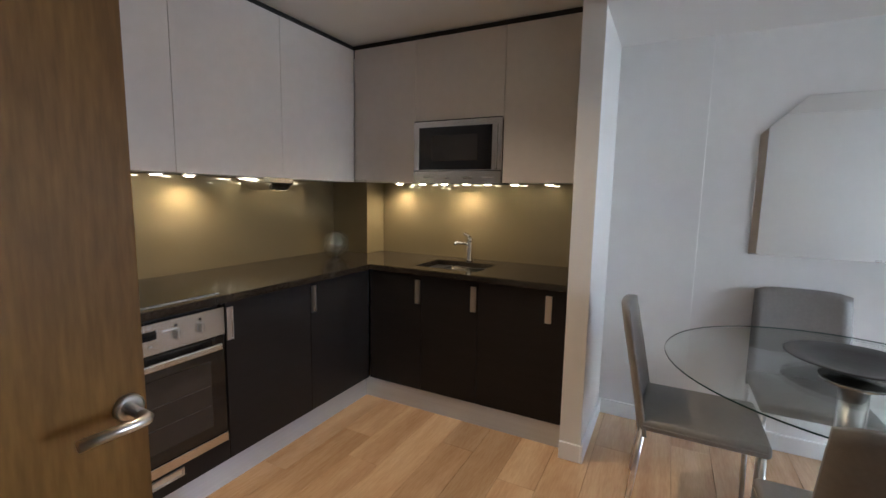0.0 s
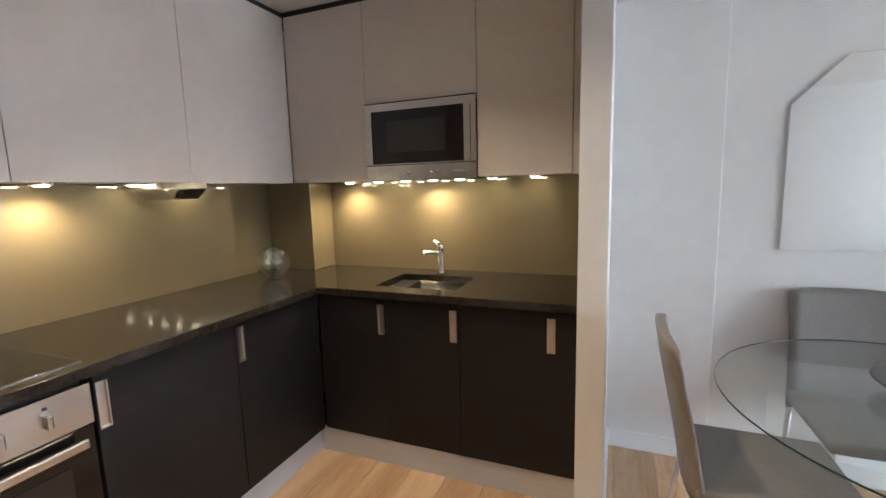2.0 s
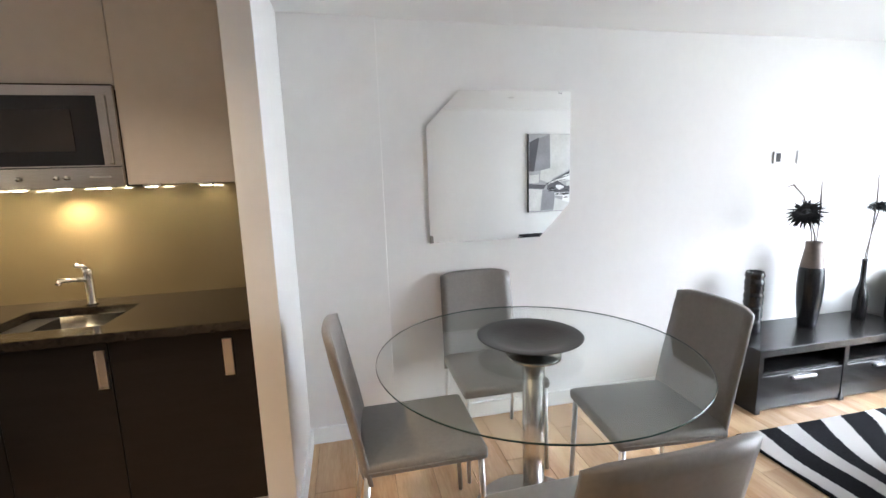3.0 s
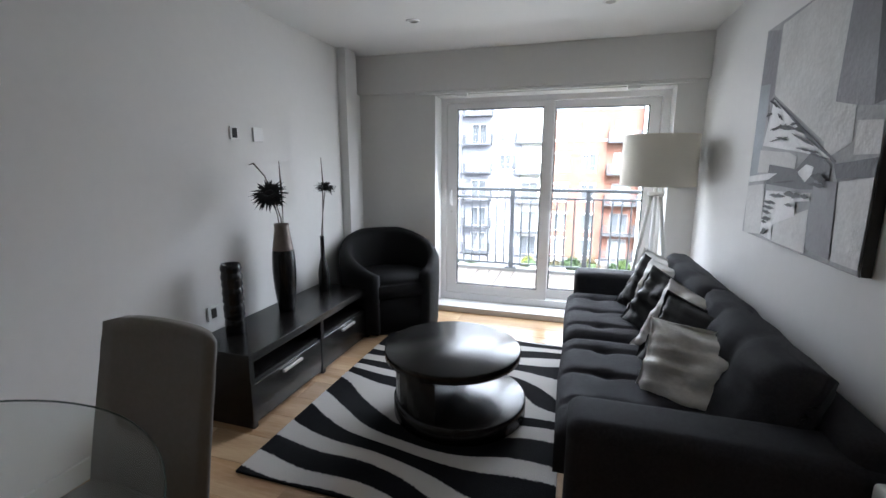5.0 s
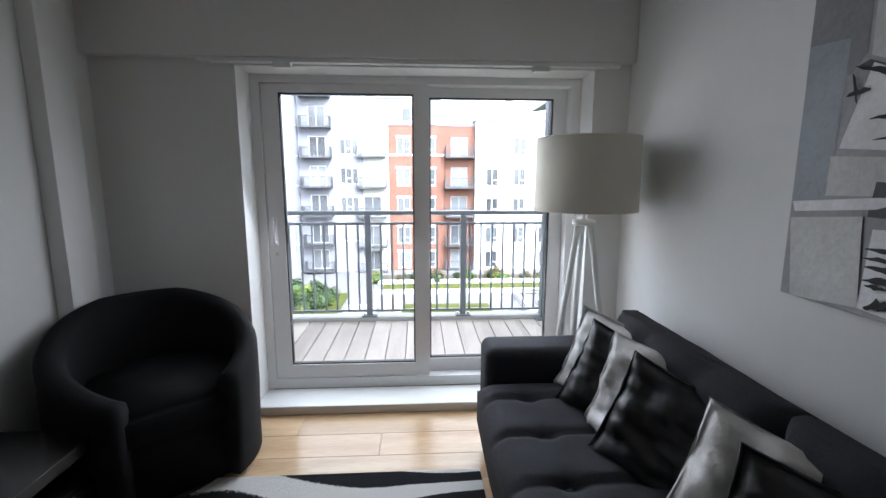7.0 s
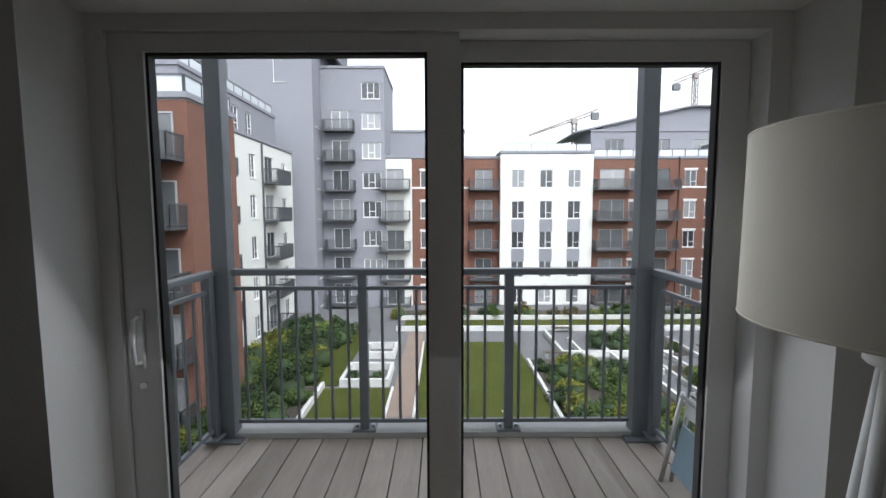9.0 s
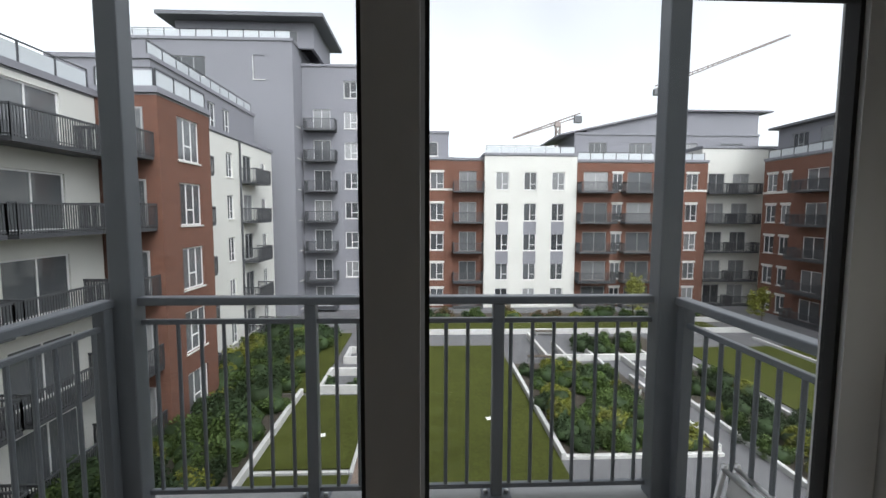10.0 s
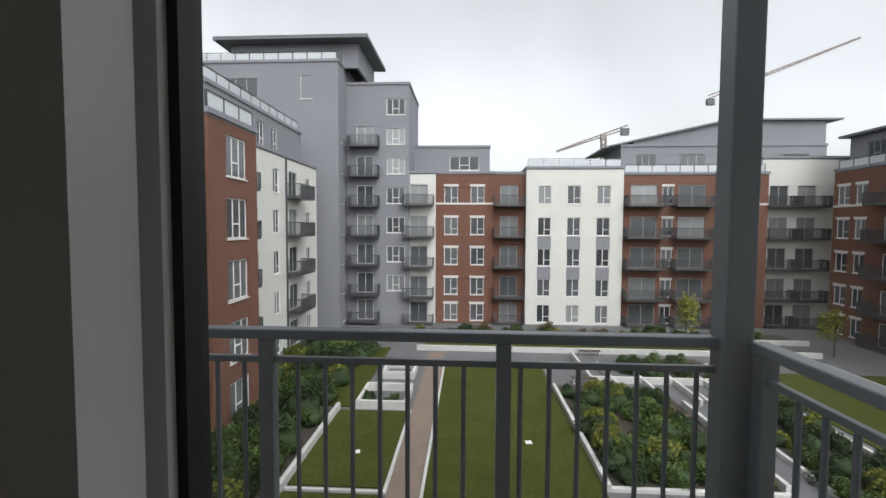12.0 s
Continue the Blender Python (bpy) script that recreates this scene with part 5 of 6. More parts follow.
def brick_material():
    m = bpy.data.materials.new("orange_red_brick")
    m.use_nodes = True
    t = m.node_tree
    b = t.nodes["Principled BSDF"]
    b.inputs["Roughness"].default_value = 0.9
    co = t.nodes.new("ShaderNodeTexCoord")
    sp = t.nodes.new("ShaderNodeSeparateXYZ")
    t.links.new(co.outputs["Object"], sp.inputs[0])
    ad = t.nodes.new("ShaderNodeMath")
    ad.operation = "ADD"
    t.links.new(sp.outputs["X"], ad.inputs[0])
    t.links.new(sp.outputs["Y"], ad.inputs[1])
    cb = t.nodes.new("ShaderNodeCombineXYZ")
    t.links.new(ad.outputs[0], cb.inputs["X"])
    t.links.new(sp.outputs["Z"], cb.inputs["Y"])
    br = t.nodes.new("ShaderNodeTexBrick")
    br.inputs["Color1"].default_value = (0.165, 0.068, 0.042, 1)
    br.inputs["Color2"].default_value = (0.125, 0.049, 0.032, 1)
    br.inputs["Mortar"].default_value = (0.17, 0.11, 0.085, 1)
    br.inputs["Scale"].default_value = 1.0
    br.inputs["Brick Width"].default_value, br.inputs["Row Height"].default_value = 0.225, 0.075
    br.inputs["Mortar Size"].default_value = 0.008
    t.links.new(cb.outputs[0], br.inputs["Vector"])
    n = t.nodes.new("ShaderNodeTexNoise")
    n.inputs["Scale"].default_value, n.inputs["Detail"].default_value = 0.8, 6
    t.links.new(co.outputs["Object"], n.inputs["Vector"])
    r = t.nodes.new("ShaderNodeMapRange")
    r.inputs[3].default_value, r.inputs[4].default_value = 0.75, 1.25
    t.links.new(n.outputs["Fac"], r.inputs[0])
    sc = t.nodes.new("ShaderNodeVectorMath")
    sc.operation = "SCALE"
    t.links.new(br.outputs["Color"], sc.inputs[0])
    t.links.new(r.outputs[0], sc.inputs["Scale"])
    t.links.new(sc.outputs[0], b.inputs["Base Color"])
    return m


def curtain_glass():
    """Dark window glass, behind some of it pale blinds: pieces differ by their own random number."""
    m = bpy.data.materials.new("facade_window_glass")
    m.use_nodes = True
    t = m.node_tree
    b = t.nodes["Principled BSDF"]
    b.inputs["Roughness"].default_value = 0.06
    b.inputs["Specular IOR Level"].default_value = 0.7
    oi = t.nodes.new("ShaderNodeObjectInfo")
    co = t.nodes.new("ShaderNodeTexCoord")
    wv = t.nodes.new("ShaderNodeTexNoise")
    mp = t.nodes.new("ShaderNodeMapping")
    mp.inputs["Scale"].default_value = (7, 7, 0.35)
    t.links.new(co.outputs["Object"], mp.inputs[0])
    t.links.new(mp.outputs[0], wv.inputs["Vector"])
    rp = t.nodes.new("ShaderNodeValToRGB")
    e = rp.color_ramp.elements
    e[0].position, e[0].color = 0.0, (0.03, 0.033, 0.037, 1)
    e[1].position, e[1].color = 1.0, (0.28, 0.285, 0.29, 1)
    k = rp.color_ramp.elements.new(0.5)
    k.color = (0.10, 0.108, 0.115, 1)
    ml = t.nodes.new("ShaderNodeMath")
    ml.operation = "MULTIPLY"
    t.links.new(oi.outputs["Random"], ml.inputs[0])
    ad = t.nodes.new("ShaderNodeMath")
    ad.operation = "ADD"
    ad.inputs[1].default_value = 0.5
    t.links.new(wv.outputs["Fac"], ad.inputs[0])
    t.links.new(ad.outputs[0], ml.inputs[1])
    t.links.new(ml.outputs[0], rp.inputs[0])
    t.links.new(rp.outputs[0], b.inputs["Base Color"])
    return m


M_BRICK = brick_material()
M_RENDER = mat("white_render", (0.60, 0.60, 0.565), 0.85, vary=0.06, scale=0.35, bump=0.08, bscale=20, fine=0.03)
M_GREYCLAD = mat("blue_grey_render", (0.215, 0.217, 0.242), 0.8, vary=0.05, scale=0.4, bump=0.05, bscale=20, fine=0.03)
M_GREYDARK = mat("dark_grey_cladding", (0.14, 0.145, 0.16), 0.7, vary=0.08, scale=0.5)
M_LINTEL = mat("pale_stone_band", (0.62, 0.61, 0.58), 0.8, vary=0.05)
M_FACGLASS = curtain_glass()
M_WFRAME = mat("white_window_frame", (0.72, 0.72, 0.72), 0.4, vary=0.02)
M_GFRAME = mat("grey_window_frame", (0.34, 0.345, 0.35), 0.45, vary=0.03)
M_BALC = mat("dark_balcony_steel", (0.058, 0.061, 0.067), 0.5, vary=0.06)
M_ROOF = mat("flat_roof_membrane", (0.20, 0.205, 0.21), 0.9, vary=0.1, scale=0.3)
M_LAWN = mat("mown_lawn", (0.052, 0.060, 0.014), 0.95, vary=0.16, scale=0.5, bump=0.5, bscale=40, spec=0.1, fine=0.22)
M_LAWN2 = mat("outer_grass", (0.055, 0.075, 0.02), 0.95, vary=0.2, scale=0.1, bump=0.3, bscale=20, spec=0.1, fine=0.2)
M_GRAVEL = mat("brown_path", (0.19, 0.145, 0.115), 0.9, vary=0.12, scale=1.2, bump=0.3, bscale=30, fine=0.15)
M_PAVE = mat("grey_paving", (0.115, 0.115, 0.12), 0.85, vary=0.14, scale=0.8, bump=0.2, bscale=12, fine=0.08)
M_SOIL = mat("dark_soil", (0.05, 0.042, 0.032), 0.95, vary=0.3, scale=2)
M_KERB = mat("white_kerb_stone", (0.48, 0.48, 0.465), 0.8, vary=0.10, scale=2, fine=0.04)
M_LEAF = [mat("leaf_" + n, c, 0.7, vary=0.35, scale=1.6, spec=0.25, piece=0.25, fine=0.3) for n, c in (("green", (0.058, 0.092, 0.022)), ("dark", (0.026, 0.045, 0.016)), ("yellow", (0.16, 0.17, 0.03)), ("brown", (0.085, 0.062, 0.03)))]
M_BARK = mat("tree_bark", (0.07, 0.055, 0.04), 0.9, vary=0.3, scale=8)
M_CLEARBAL = mat("pale_balustrade_glass", (0.50, 0.53, 0.55), 0.08, vary=0.03, scale=1)

struct("ground", box(-900, 6.61, GZ - 1.0, 900, 1600, GZ), M_LAWN2, "ground of the courtyard and the land beyond", "ground")
pv = struct("pavement", box(-14.0, 6.62, GZ + 0.0, 40, 55.9, GZ + 0.03), M_PAVE, "grey paved paths of the courtyard", "pavement")

cache = {}


def win_meshes(w, h, grey, kind):
    k = (round(w, 2), round(h, 2), grey, kind)
    if k not in cache:
        t = 0.075
        holes, cells = [], []
        if kind == "pair":
            cells = [(-w / 2 + t, -t / 2, -h / 2 + t, h / 2 - t), (t / 2, w / 2 - t, -h / 2 + t, -h * 0.18), (t / 2, w / 2 - t, -h * 0.18 + t * 0.8, h / 2 - t)]
        elif kind == "triple":
            a = w / 3
            cells = [(-w / 2 + t, -a / 2 - t / 2, -h / 2 + t, h / 2 - t), (-a / 2 + t / 2, a / 2 - t / 2, -h / 2 + t, h * -0.15), (-a / 2 + t / 2, a / 2 - t / 2, -h * 0.15 + t, h / 2 - t), (a / 2 + t / 2, w / 2 - t, -h / 2 + t, h / 2 - t)]
        else:
            cells = [(-w / 2 + t, -t / 2, -h / 2 + t, h / 2 - t), (t / 2, w / 2 - t, -h / 2 + t, h / 2 - t)]
        f = mesh_of("window_frame", holed(-w / 2, w / 2, -h / 2, h / 2, cells, 0.08, 0.15, "x"), M_GFRAME if grey else M_WFRAME)
        g = mesh_of("pane", box(-w / 2 + 0.02, 0.11, -h / 2 + 0.02, w / 2 - 0.02, 0.12, h / 2 - 0.02), M_FACGLASS)
        s = mesh_of("window_sill", box(-w / 2 - 0.06, -0.06, -h / 2 - 0.08, w / 2 + 0.06, 0.10, -h / 2 - 0.002), M_LINTEL)
        l = mesh_of("lintel", box(-w / 2 - 0.10, -0.03, h / 2 + 0.002, w / 2 + 0.10, 0.02, h / 2 + 0.24), M_LINTEL)
        cache[k] = (f, g, s, l)
    return cache[k]


def balcony_mesh(w, d, glassy):
    k = ("b", round(w, 2), d, glassy)
    if k not in cache:
        slab = mesh_of("slab", box(-w / 2, -d, -0.16, w / 2, -0.005, 0.0), M_BALC)
        own = bmesh.new()
        for a, b in (((-w / 2, -d), (w / 2, -d)), ((-w / 2, -d), (-w / 2, 0)), ((w / 2, -d), (w / 2, 0))):
            v = Vector((b[0] - a[0], b[1] - a[1], 0))
            n = max(2, int(v.length / 0.115))
            for z0, z1, r in ((1.02, 1.10, 0.035), (0.06, 0.11, 0.018)):
                box(min(a[0], b[0]) - r, min(a[1], b[1]) - r, z0, max(a[0], b[0]) + r, max(a[1], b[1]) + r - 0.006, z1, bm=own)
            for i in range(n + 1):
                p = Vector((a[0], a[1], 0)) + v * i / n
                r = 0.03 if i in (0, n) else 0.017
                box(p.x - r, p.y - r, 0.0, p.x + r, p.y + r - 0.006, 1.04, bm=own)
        rail = mesh_of("railing", own, M_BALC)
        cache[k] = (slab, rail)
    return cache[k]


def block(name, origin, turn, width, z0, z1, depth, wall, label, bays, floors, parapet=True, group="courtyard blocks"):
    """A block seen from its front: local x along the front, -y outwards. bays: (kind, u, w, h, grey, skipped storeys)."""
    h = thing(name, origin, turn, label, "building", group)
    holes = []
    for kind, u, w, hh, grey, skip in bays:
        for i, zc in enumerate(floors):
            if i not in skip:
                holes.append((u - w / 2, u + w / 2, zc - hh / 2, zc + hh / 2))
    part("wall", holed(0, width, z0, z1, holes, 0.0, 0.30, "x"), wall, h)
    part("side_wall", box(0, 0.302, z0, 0.3, depth - 0.301, z1), wall, h)
    part("side_wall", box(width - 0.3, 0.302, z0, width, depth - 0.301, z1), wall, h)
    part("back_wall", box(0.0, depth - 0.3, z0, width, depth, z1), wall, h)
    # added near-black plate: the dimness of the rooms is put into its colour
    part("dark_room_backing", box(0.301, 0.9, z0, width - 0.301, 1.0, z1 - 0.3), M_DARK, h)
    part("roof", box(-0.0, 0.0, z1 + 0.002, width, depth, z1 + 0.1), M_ROOF, h)
    if parapet:
        part("coping", holed(-0.10, width + 0.10, -0.10, depth + 0.1, [(0.35, width - 0.35, 0.35, depth - 0.35)], -0.28, 0.0, "x"), M_GREYCLAD, h).matrix_basis = pose(0, 0, z1 + 0.102, -90, 0, 0)
    for kind, u, w, hh, grey, skip in bays:
        for i, zc in enumerate(floors):
            if i in skip:
                continue
            f, g, s, l = win_meshes(w, hh, grey, "pair" if kind in ("window", "lintel") else ("triple" if kind == "triple" else "door"))
            wd = part("window", f, None, h)
            wd.matrix_basis = pose(u, 0, zc)
            part("pane", g, None, wd)
            if kind in ("window", "lintel", "triple"):
                part("window_sill", s, None, wd)
            if kind == "lintel":
                part("lintel", l, None, wd)
            if kind.startswith("balcony"):
                bw = w + (1.4 if kind == "balcony" else 0.7)
                sl, rl2 = balcony_mesh(bw, 1.35, False)
                bc = part("balcony", sl, None, h)
                bc.matrix_basis = pose(u, 0, zc - hh / 2 - 0.02)
                part("railing", rl2, None, bc)
    return h


def band(h, z, width, t=0.22):
    part("stone_band", box(0, -0.03, z, width, 0.0, z + t), M_LINTEL, h)


FY = 56.0
F5 = [-8.3, -5.3, -1.85, 1.6, 5.15]
# far row, from the tower to the far corner
a = block("apartment_block", (-6.2, FY - 0.4, 0), 0, 4.4, GZ, 7.45, 10, M_RENDER, "narrow cream rendered block with stacked balconies", [("balcony", 2.5, 2.0, 2.3, True, ())], F5)
b = block("apartment_block", (-1.79, FY, 0), 0, 6.55, GZ, 7.45, 10, M_BRICK, "red brick block with white lintels", [("lintel", 1.75, 1.55, 1.95, False, ()), ("lintel", 4.75, 1.55, 1.95, False, ())], F5)
band(b, 4.05, 6.55)
c = block("apartment_block", (4.77, FY + 0.4, 0), 0, 3.65, GZ, 7.45, 10, M_BRICK, "red brick bay with stacked grey balconies", [("balcony", 1.8, 2.0, 2.3, True, ())], F5)
d = block("apartment_block", (8.43, FY - 0.25, 0), 0, 10.7, GZ, 7.95, 10, M_RENDER, "white rendered block with three columns of windows", [("window", 2.05, 1.5, 2.05, False, ()), ("window", 5.3, 1.5, 2.05, False, ()), ("window", 8.55, 1.5, 2.05, False, ())], F5)
for u in (2.05, 5.3, 8.55):
    for z in (-3.75, -0.30):
        part("grey_panel", box(u - 0.75, -0.012, z - 0.70, u + 0.75, 0.0, z + 0.85), M_GREYCLAD, d)
e = block("apartment_block", (19.14, FY + 0.2, 0), 0, 10.1, GZ, 7.35, 10, M_BRICK, "red brick block with wide grey balconies", [("balcony", 2.4, 2.9, 2.3, True, ()), ("lintel", 5.0, 1.2, 1.95, False, ()), ("balcony", 7.6, 2.9, 2.3, True, ())], F5)
f = block("apartment_block", (29.25, FY, 0), 0, 5.5, GZ, 7.35, 10, M_BRICK, "red brick block with white lintels", [("lintel", 1.3, 1.4, 1.95, False, ()), ("lintel", 3.7, 1.4, 1.95, False, ())], F5)
band(f, 4.05, 5.5)
g = block("apartment_block", (34.76, FY + 1.2, 0), 0, 12.0, GZ, 9.2, 10, M_RENDER, "cream rendered corner block with stacked grey balconies", [("balcony", 1.9, 2.0, 2.3, True, ()), ("balcony", 4.9, 2.0, 2.3, True, ())], F5)
# roof storeys set back behind the parapets
block("roof_storey", (-5.2, 60.0, 0), 0, 9.7, 7.55, 11.1, 6, M_GREYCLAD, "grey set-back roof storey with a wide window", [("triple", 6.6, 3.6, 1.7, False, ())], [9.3], group="roof storeys")
block("roof_storey", (20.5, 61.0, 0), 0, 24.0, 7.55, 11.3, 7, M_GREYCLAD, "grey set-back roof storey with wide windows", [("triple", 3.0, 2.4, 1.9, True, ()), ("triple", 8.5, 3.0, 1.9, True, ()), ("triple", 14.5, 3.0, 1.9, True, ()), ("triple", 20.5, 3.0, 1.9, True, ())], [9.5], group="roof storeys")
pr = thing("pitched_roof", (0, 0, 0), 0, "shallow grey metal roof rising over the corner block", "roof")
own = bmesh.new()
vs = [own.verts.new(p) for p in ((18.5, 60.8, 11.45), (33, 60.6, 14.6), (46, 60.6, 14.6), (46, 72, 14.8), (33, 72, 14.8), (18.5, 70, 11.45))]
own.faces.new(vs)
r = bmesh.ops.extrude_face_region(own, geom=own.faces[:])
for v in [q for q in r["geom"] if isinstance(q, bmesh.types.BMVert)]:
    v.co.z -= 0.2
part("roof_sheet", own, M_GREYCLAD, pr)
own = bmesh.new()
vs = [own.verts.new(p) for p in ((22.0, 61.1, 11.42), (44.4, 61.1, 11.42), (44.4, 61.1, 14.38), (33, 61.1, 14.38), (22.0, 61.1, 12.0))]
own.faces.new(vs)
r = bmesh.ops.extrude_face_region(own, geom=own.faces[:])
for v in [q for q in r["geom"] if isinstance(q, bmesh.types.BMVert)]:
    v.co.y += 0.4
bmesh.ops.recalc_face_normals(own, faces=own.faces[:])
part("gable_wall", own, M_GREYCLAD, pr)

# right wing, facing west
RX = 40.0
RF = [-8.3, -5.3, -1.9, 1.5, 4.9]
rw = block("apartment_block", (RX, 54.0, 0), -90, 4.2, GZ, 7.3, 10, M_BRICK, "red brick wing with white lintels", [("lintel", 1.2, 1.4, 1.9, False, ()), ("lintel", 3.2, 1.2, 1.9, False, ())], RF)
band(rw, 3.7, 4.2)
rw = block("apartment_block", (RX, 49.79, 0), -90, 12.9, GZ, 7.3, 10, M_BRICK, "red brick wing with long grey balconies", [("balcony", 2.6, 2.4, 2.2, False, ()), ("balcony", 6.4, 2.4, 2.2, False, ()), ("balcony", 10.3, 2.4, 2.2, False, ())], RF)
band(rw, 3.7, 12.9)
rw = block("apartment_block", (RX - 0.5, 36.88, 0), -90, 22.0, GZ, 8.4, 10, M_RENDER, "white rendered wing with columns of windows", [("window", 2.0, 1.7, 2.1, True, ()), ("window", 6.5, 1.7, 2.1, True, ()), ("window", 11.0, 1.7, 2.1, True, ()), ("window", 16.0, 1.7, 2.1, True, ())], RF)
for u in (2.0, 6.5, 11.0, 16.0):
    for z in (-3.6, -0.2):
        part("grey_panel", box(u - 0.85, -0.012, z - 0.6, u + 0.85, 0.0, z + 0.63), M_GREYCLAD, rw)
rs = block("roof_storey", (RX + 2.2, 55.0, 0), -90, 17.5, 7.4, 11.0, 7, M_GREYCLAD, "grey set-back roof storey of the brick wing", [("triple", 3.0, 2.0, 2.0, True, ()), ("triple", 7.5, 4.2, 2.1, True, ()), ("triple", 13.5, 3.4, 2.1, True, ())], [9.3], group="roof storeys")
part("eaves", box(-0.6, -0.8, 11.102, 18.2, 7, 11.35), M_GREYDARK, rs)

# grey tower
TF = [-8.1, -5.0, -1.7, 1.6, 4.9, 8.2, 11.5, 14.8]
tw = block("grey_tower", (-28.0, 52.0, 0), 0, 16.1, GZ, 18.7, 14, M_GREYCLAD, "tall grey rendered tower with few windows", [("triple", 5.6, 3.6, 2.0, True, (0, 1, 2, 3, 4, 5, 6)), ("window", 12.7, 1.3, 2.4, False, (0, 1, 2, 3, 4, 5, 6))], TF[:-1] + [16.2], group="grey tower")
ts = block("grey_tower", (-11.88, 52.06, 0), 90, 2.94, GZ, 18.66, 3.9, M_GREYCLAD, "narrow grey tower flank with one column of windows", [("window", 1.5, 1.2, 1.9, False, ())], TF[:-1], False, group="grey tower")
tb2 = block("grey_tower", (-11.86, 55.02, 0), 0, 7.1, GZ, 17.2, 9, M_GREYCLAD, "grey rendered tower with white windows and stacked balconies", [("balcony", 2.1, 1.9, 2.3, False, (7,)), ("triple", 5.6, 2.1, 1.8, False, (0,))], [z + 0.1 for z in TF], group="grey tower")
ph = block("roof_storey", (-24.5, 54.0, 0), 0, 14.3, 18.8, 21.4, 8, M_GREYCLAD, "grey tower penthouse under a wide overhanging roof", [("triple", 2.8, 2.4, 1.5, True, ()), ("triple", 7.0, 2.4, 1.5, True, ()), ("triple", 11.4, 2.4, 1.5, True, ())], [19.9], False, group="roof storeys")
part("overhanging_roof", box(-1.3, -1.4, 21.52, 15.6, 9, 21.9), M_GREYDARK, ph)

# left wing: white part, brick bay, near white part with long balconies
LF = [-8.0, -4.75, -1.45, 1.85, 5.1]
lw = block("apartment_block", (-13.5, 31.2, 0), 90, 18.5, GZ, 7.15, 8, M_RENDER, "white rendered wing with dark downpipes", [("balcony", 2.2, 1.8, 2.2, True, ()), ("window", 5.6, 1.1, 1.9, False, ()), ("window", 9.2, 1.1, 1.9, False, ()), ("balcony", 12.6, 1.8, 2.2, True, ()), ("window", 16.2, 1.1, 1.9, False, ())], LF)
for u in (4.1, 11.0):
    part("downpipe", tube([(u, -0.09, GZ), (u, -0.09, 7.1)], 0.09, 8), M_BALC, lw)
ls = block("roof_storey", (-15.0, 33.5, 0), 90, 16.0, 7.25, 10.6, 6, M_GREYCLAD, "grey set-back roof storey of the white wing", [("window", 7.5, 1.2, 2.0, False, ()), ("window", 10.0, 1.2, 2.0, False, ())], [9.0], group="roof storeys")
bb = block("apartment_block", (-10.5, 26.4, 0), 90, 4.75, GZ, 6.75, 3.2, M_BRICK, "projecting orange brick bay with white windows", [("triple", 2.55, 2.05, 2.15, False, ())], LF)
for zc in LF:
    fr, gl, si, li = win_meshes(1.9, 2.2, True, "door")
    wd = part("window", fr, None, bb)
    wd.matrix_basis = pose(-0.17, 1.6, zc, 0, 0, -90)
    part("pane", gl, None, wd)
    sl, rl2 = balcony_mesh(2.7, 1.35, False)
    bc = part("balcony", sl, None, bb)
    bc.matrix_basis = pose(-0.005, 1.6, zc - 1.12, 0, 0, -90)
    part("railing", rl2, None, bc)
nw = block("apartment_block", (-13.2, 6.7, 0), 90, 19.6, GZ, 6.5, 8, M_RENDER, "white rendered wing with long steel balconies", [("balcony", 3.0, 2.6, 2.3, False, ()), ("balcony", 7.2, 2.6, 2.3, False, ()), ("balcony", 11.6, 2.6, 2.3, False, ()), ("balcony", 16.2, 3.0, 2.3, False, ())], LF)


def balustrade(name, x0, y0, x1, y1, z, label):
    o = thing(name, (x0, y0, z), math.degrees(math.atan2(y1 - y0, x1 - x0)), label, "balustrade", "roof balustrades")
    ln = math.hypot(x1 - x0, y1 - y0)
    n = max(1, round(ln / 1.6))
    for i in range(n + 1):
        part("post", box(ln * i / n - 0.03, -0.03, 0, ln * i / n + 0.03, 0.03, 1.12), M_BALC, o)
    for i in range(n):
        part("glass_panel", box(ln * i / n + 0.06, -0.01, 0.12, ln * (i + 1) / n - 0.06, 0.01, 1.02), M_CLEARBAL, o)
    part("top_rail", box(0, -0.035, 1.121, ln, 0.035, 1.17), M_BALC, o)


GB = "glass balustrade on posts along the roof edge"
balustrade("roof_balustrade", -10.65, 26.6, -10.65, 31.0, 6.85, GB)
balustrade("roof_balustrade", -13.3, 26.55, -10.7, 26.55, 6.85, GB)
balustrade("roof_balustrade", -13.4, 8.0, -13.4, 26.2, 6.60, GB)
balustrade("roof_balustrade", -13.7, 31.4, -13.7, 35.5, 7.25, GB)
balustrade("roof_balustrade", -15.2, 33.6, -15.2, 49.3, 10.70, GB)
balustrade("roof_balustrade", -27.8, 52.2, -12.1, 52.2, 18.80, GB)
balustrade("roof_balustrade", 8.6, 56.0, 18.9, 56.0, 8.05, GB)
balustrade("roof_balustrade", 19.4, 56.5, 34.6, 56.5, 7.45, GB)
balustrade("roof_balustrade", 40.25, 53.8, 40.25, 37.1, 7.40, GB)

# tower cranes far behind
M_CRANE = mat("red_white_crane_paint", (0.30, 0.255, 0.245), 0.6, vary=0.2, scale=0.3)


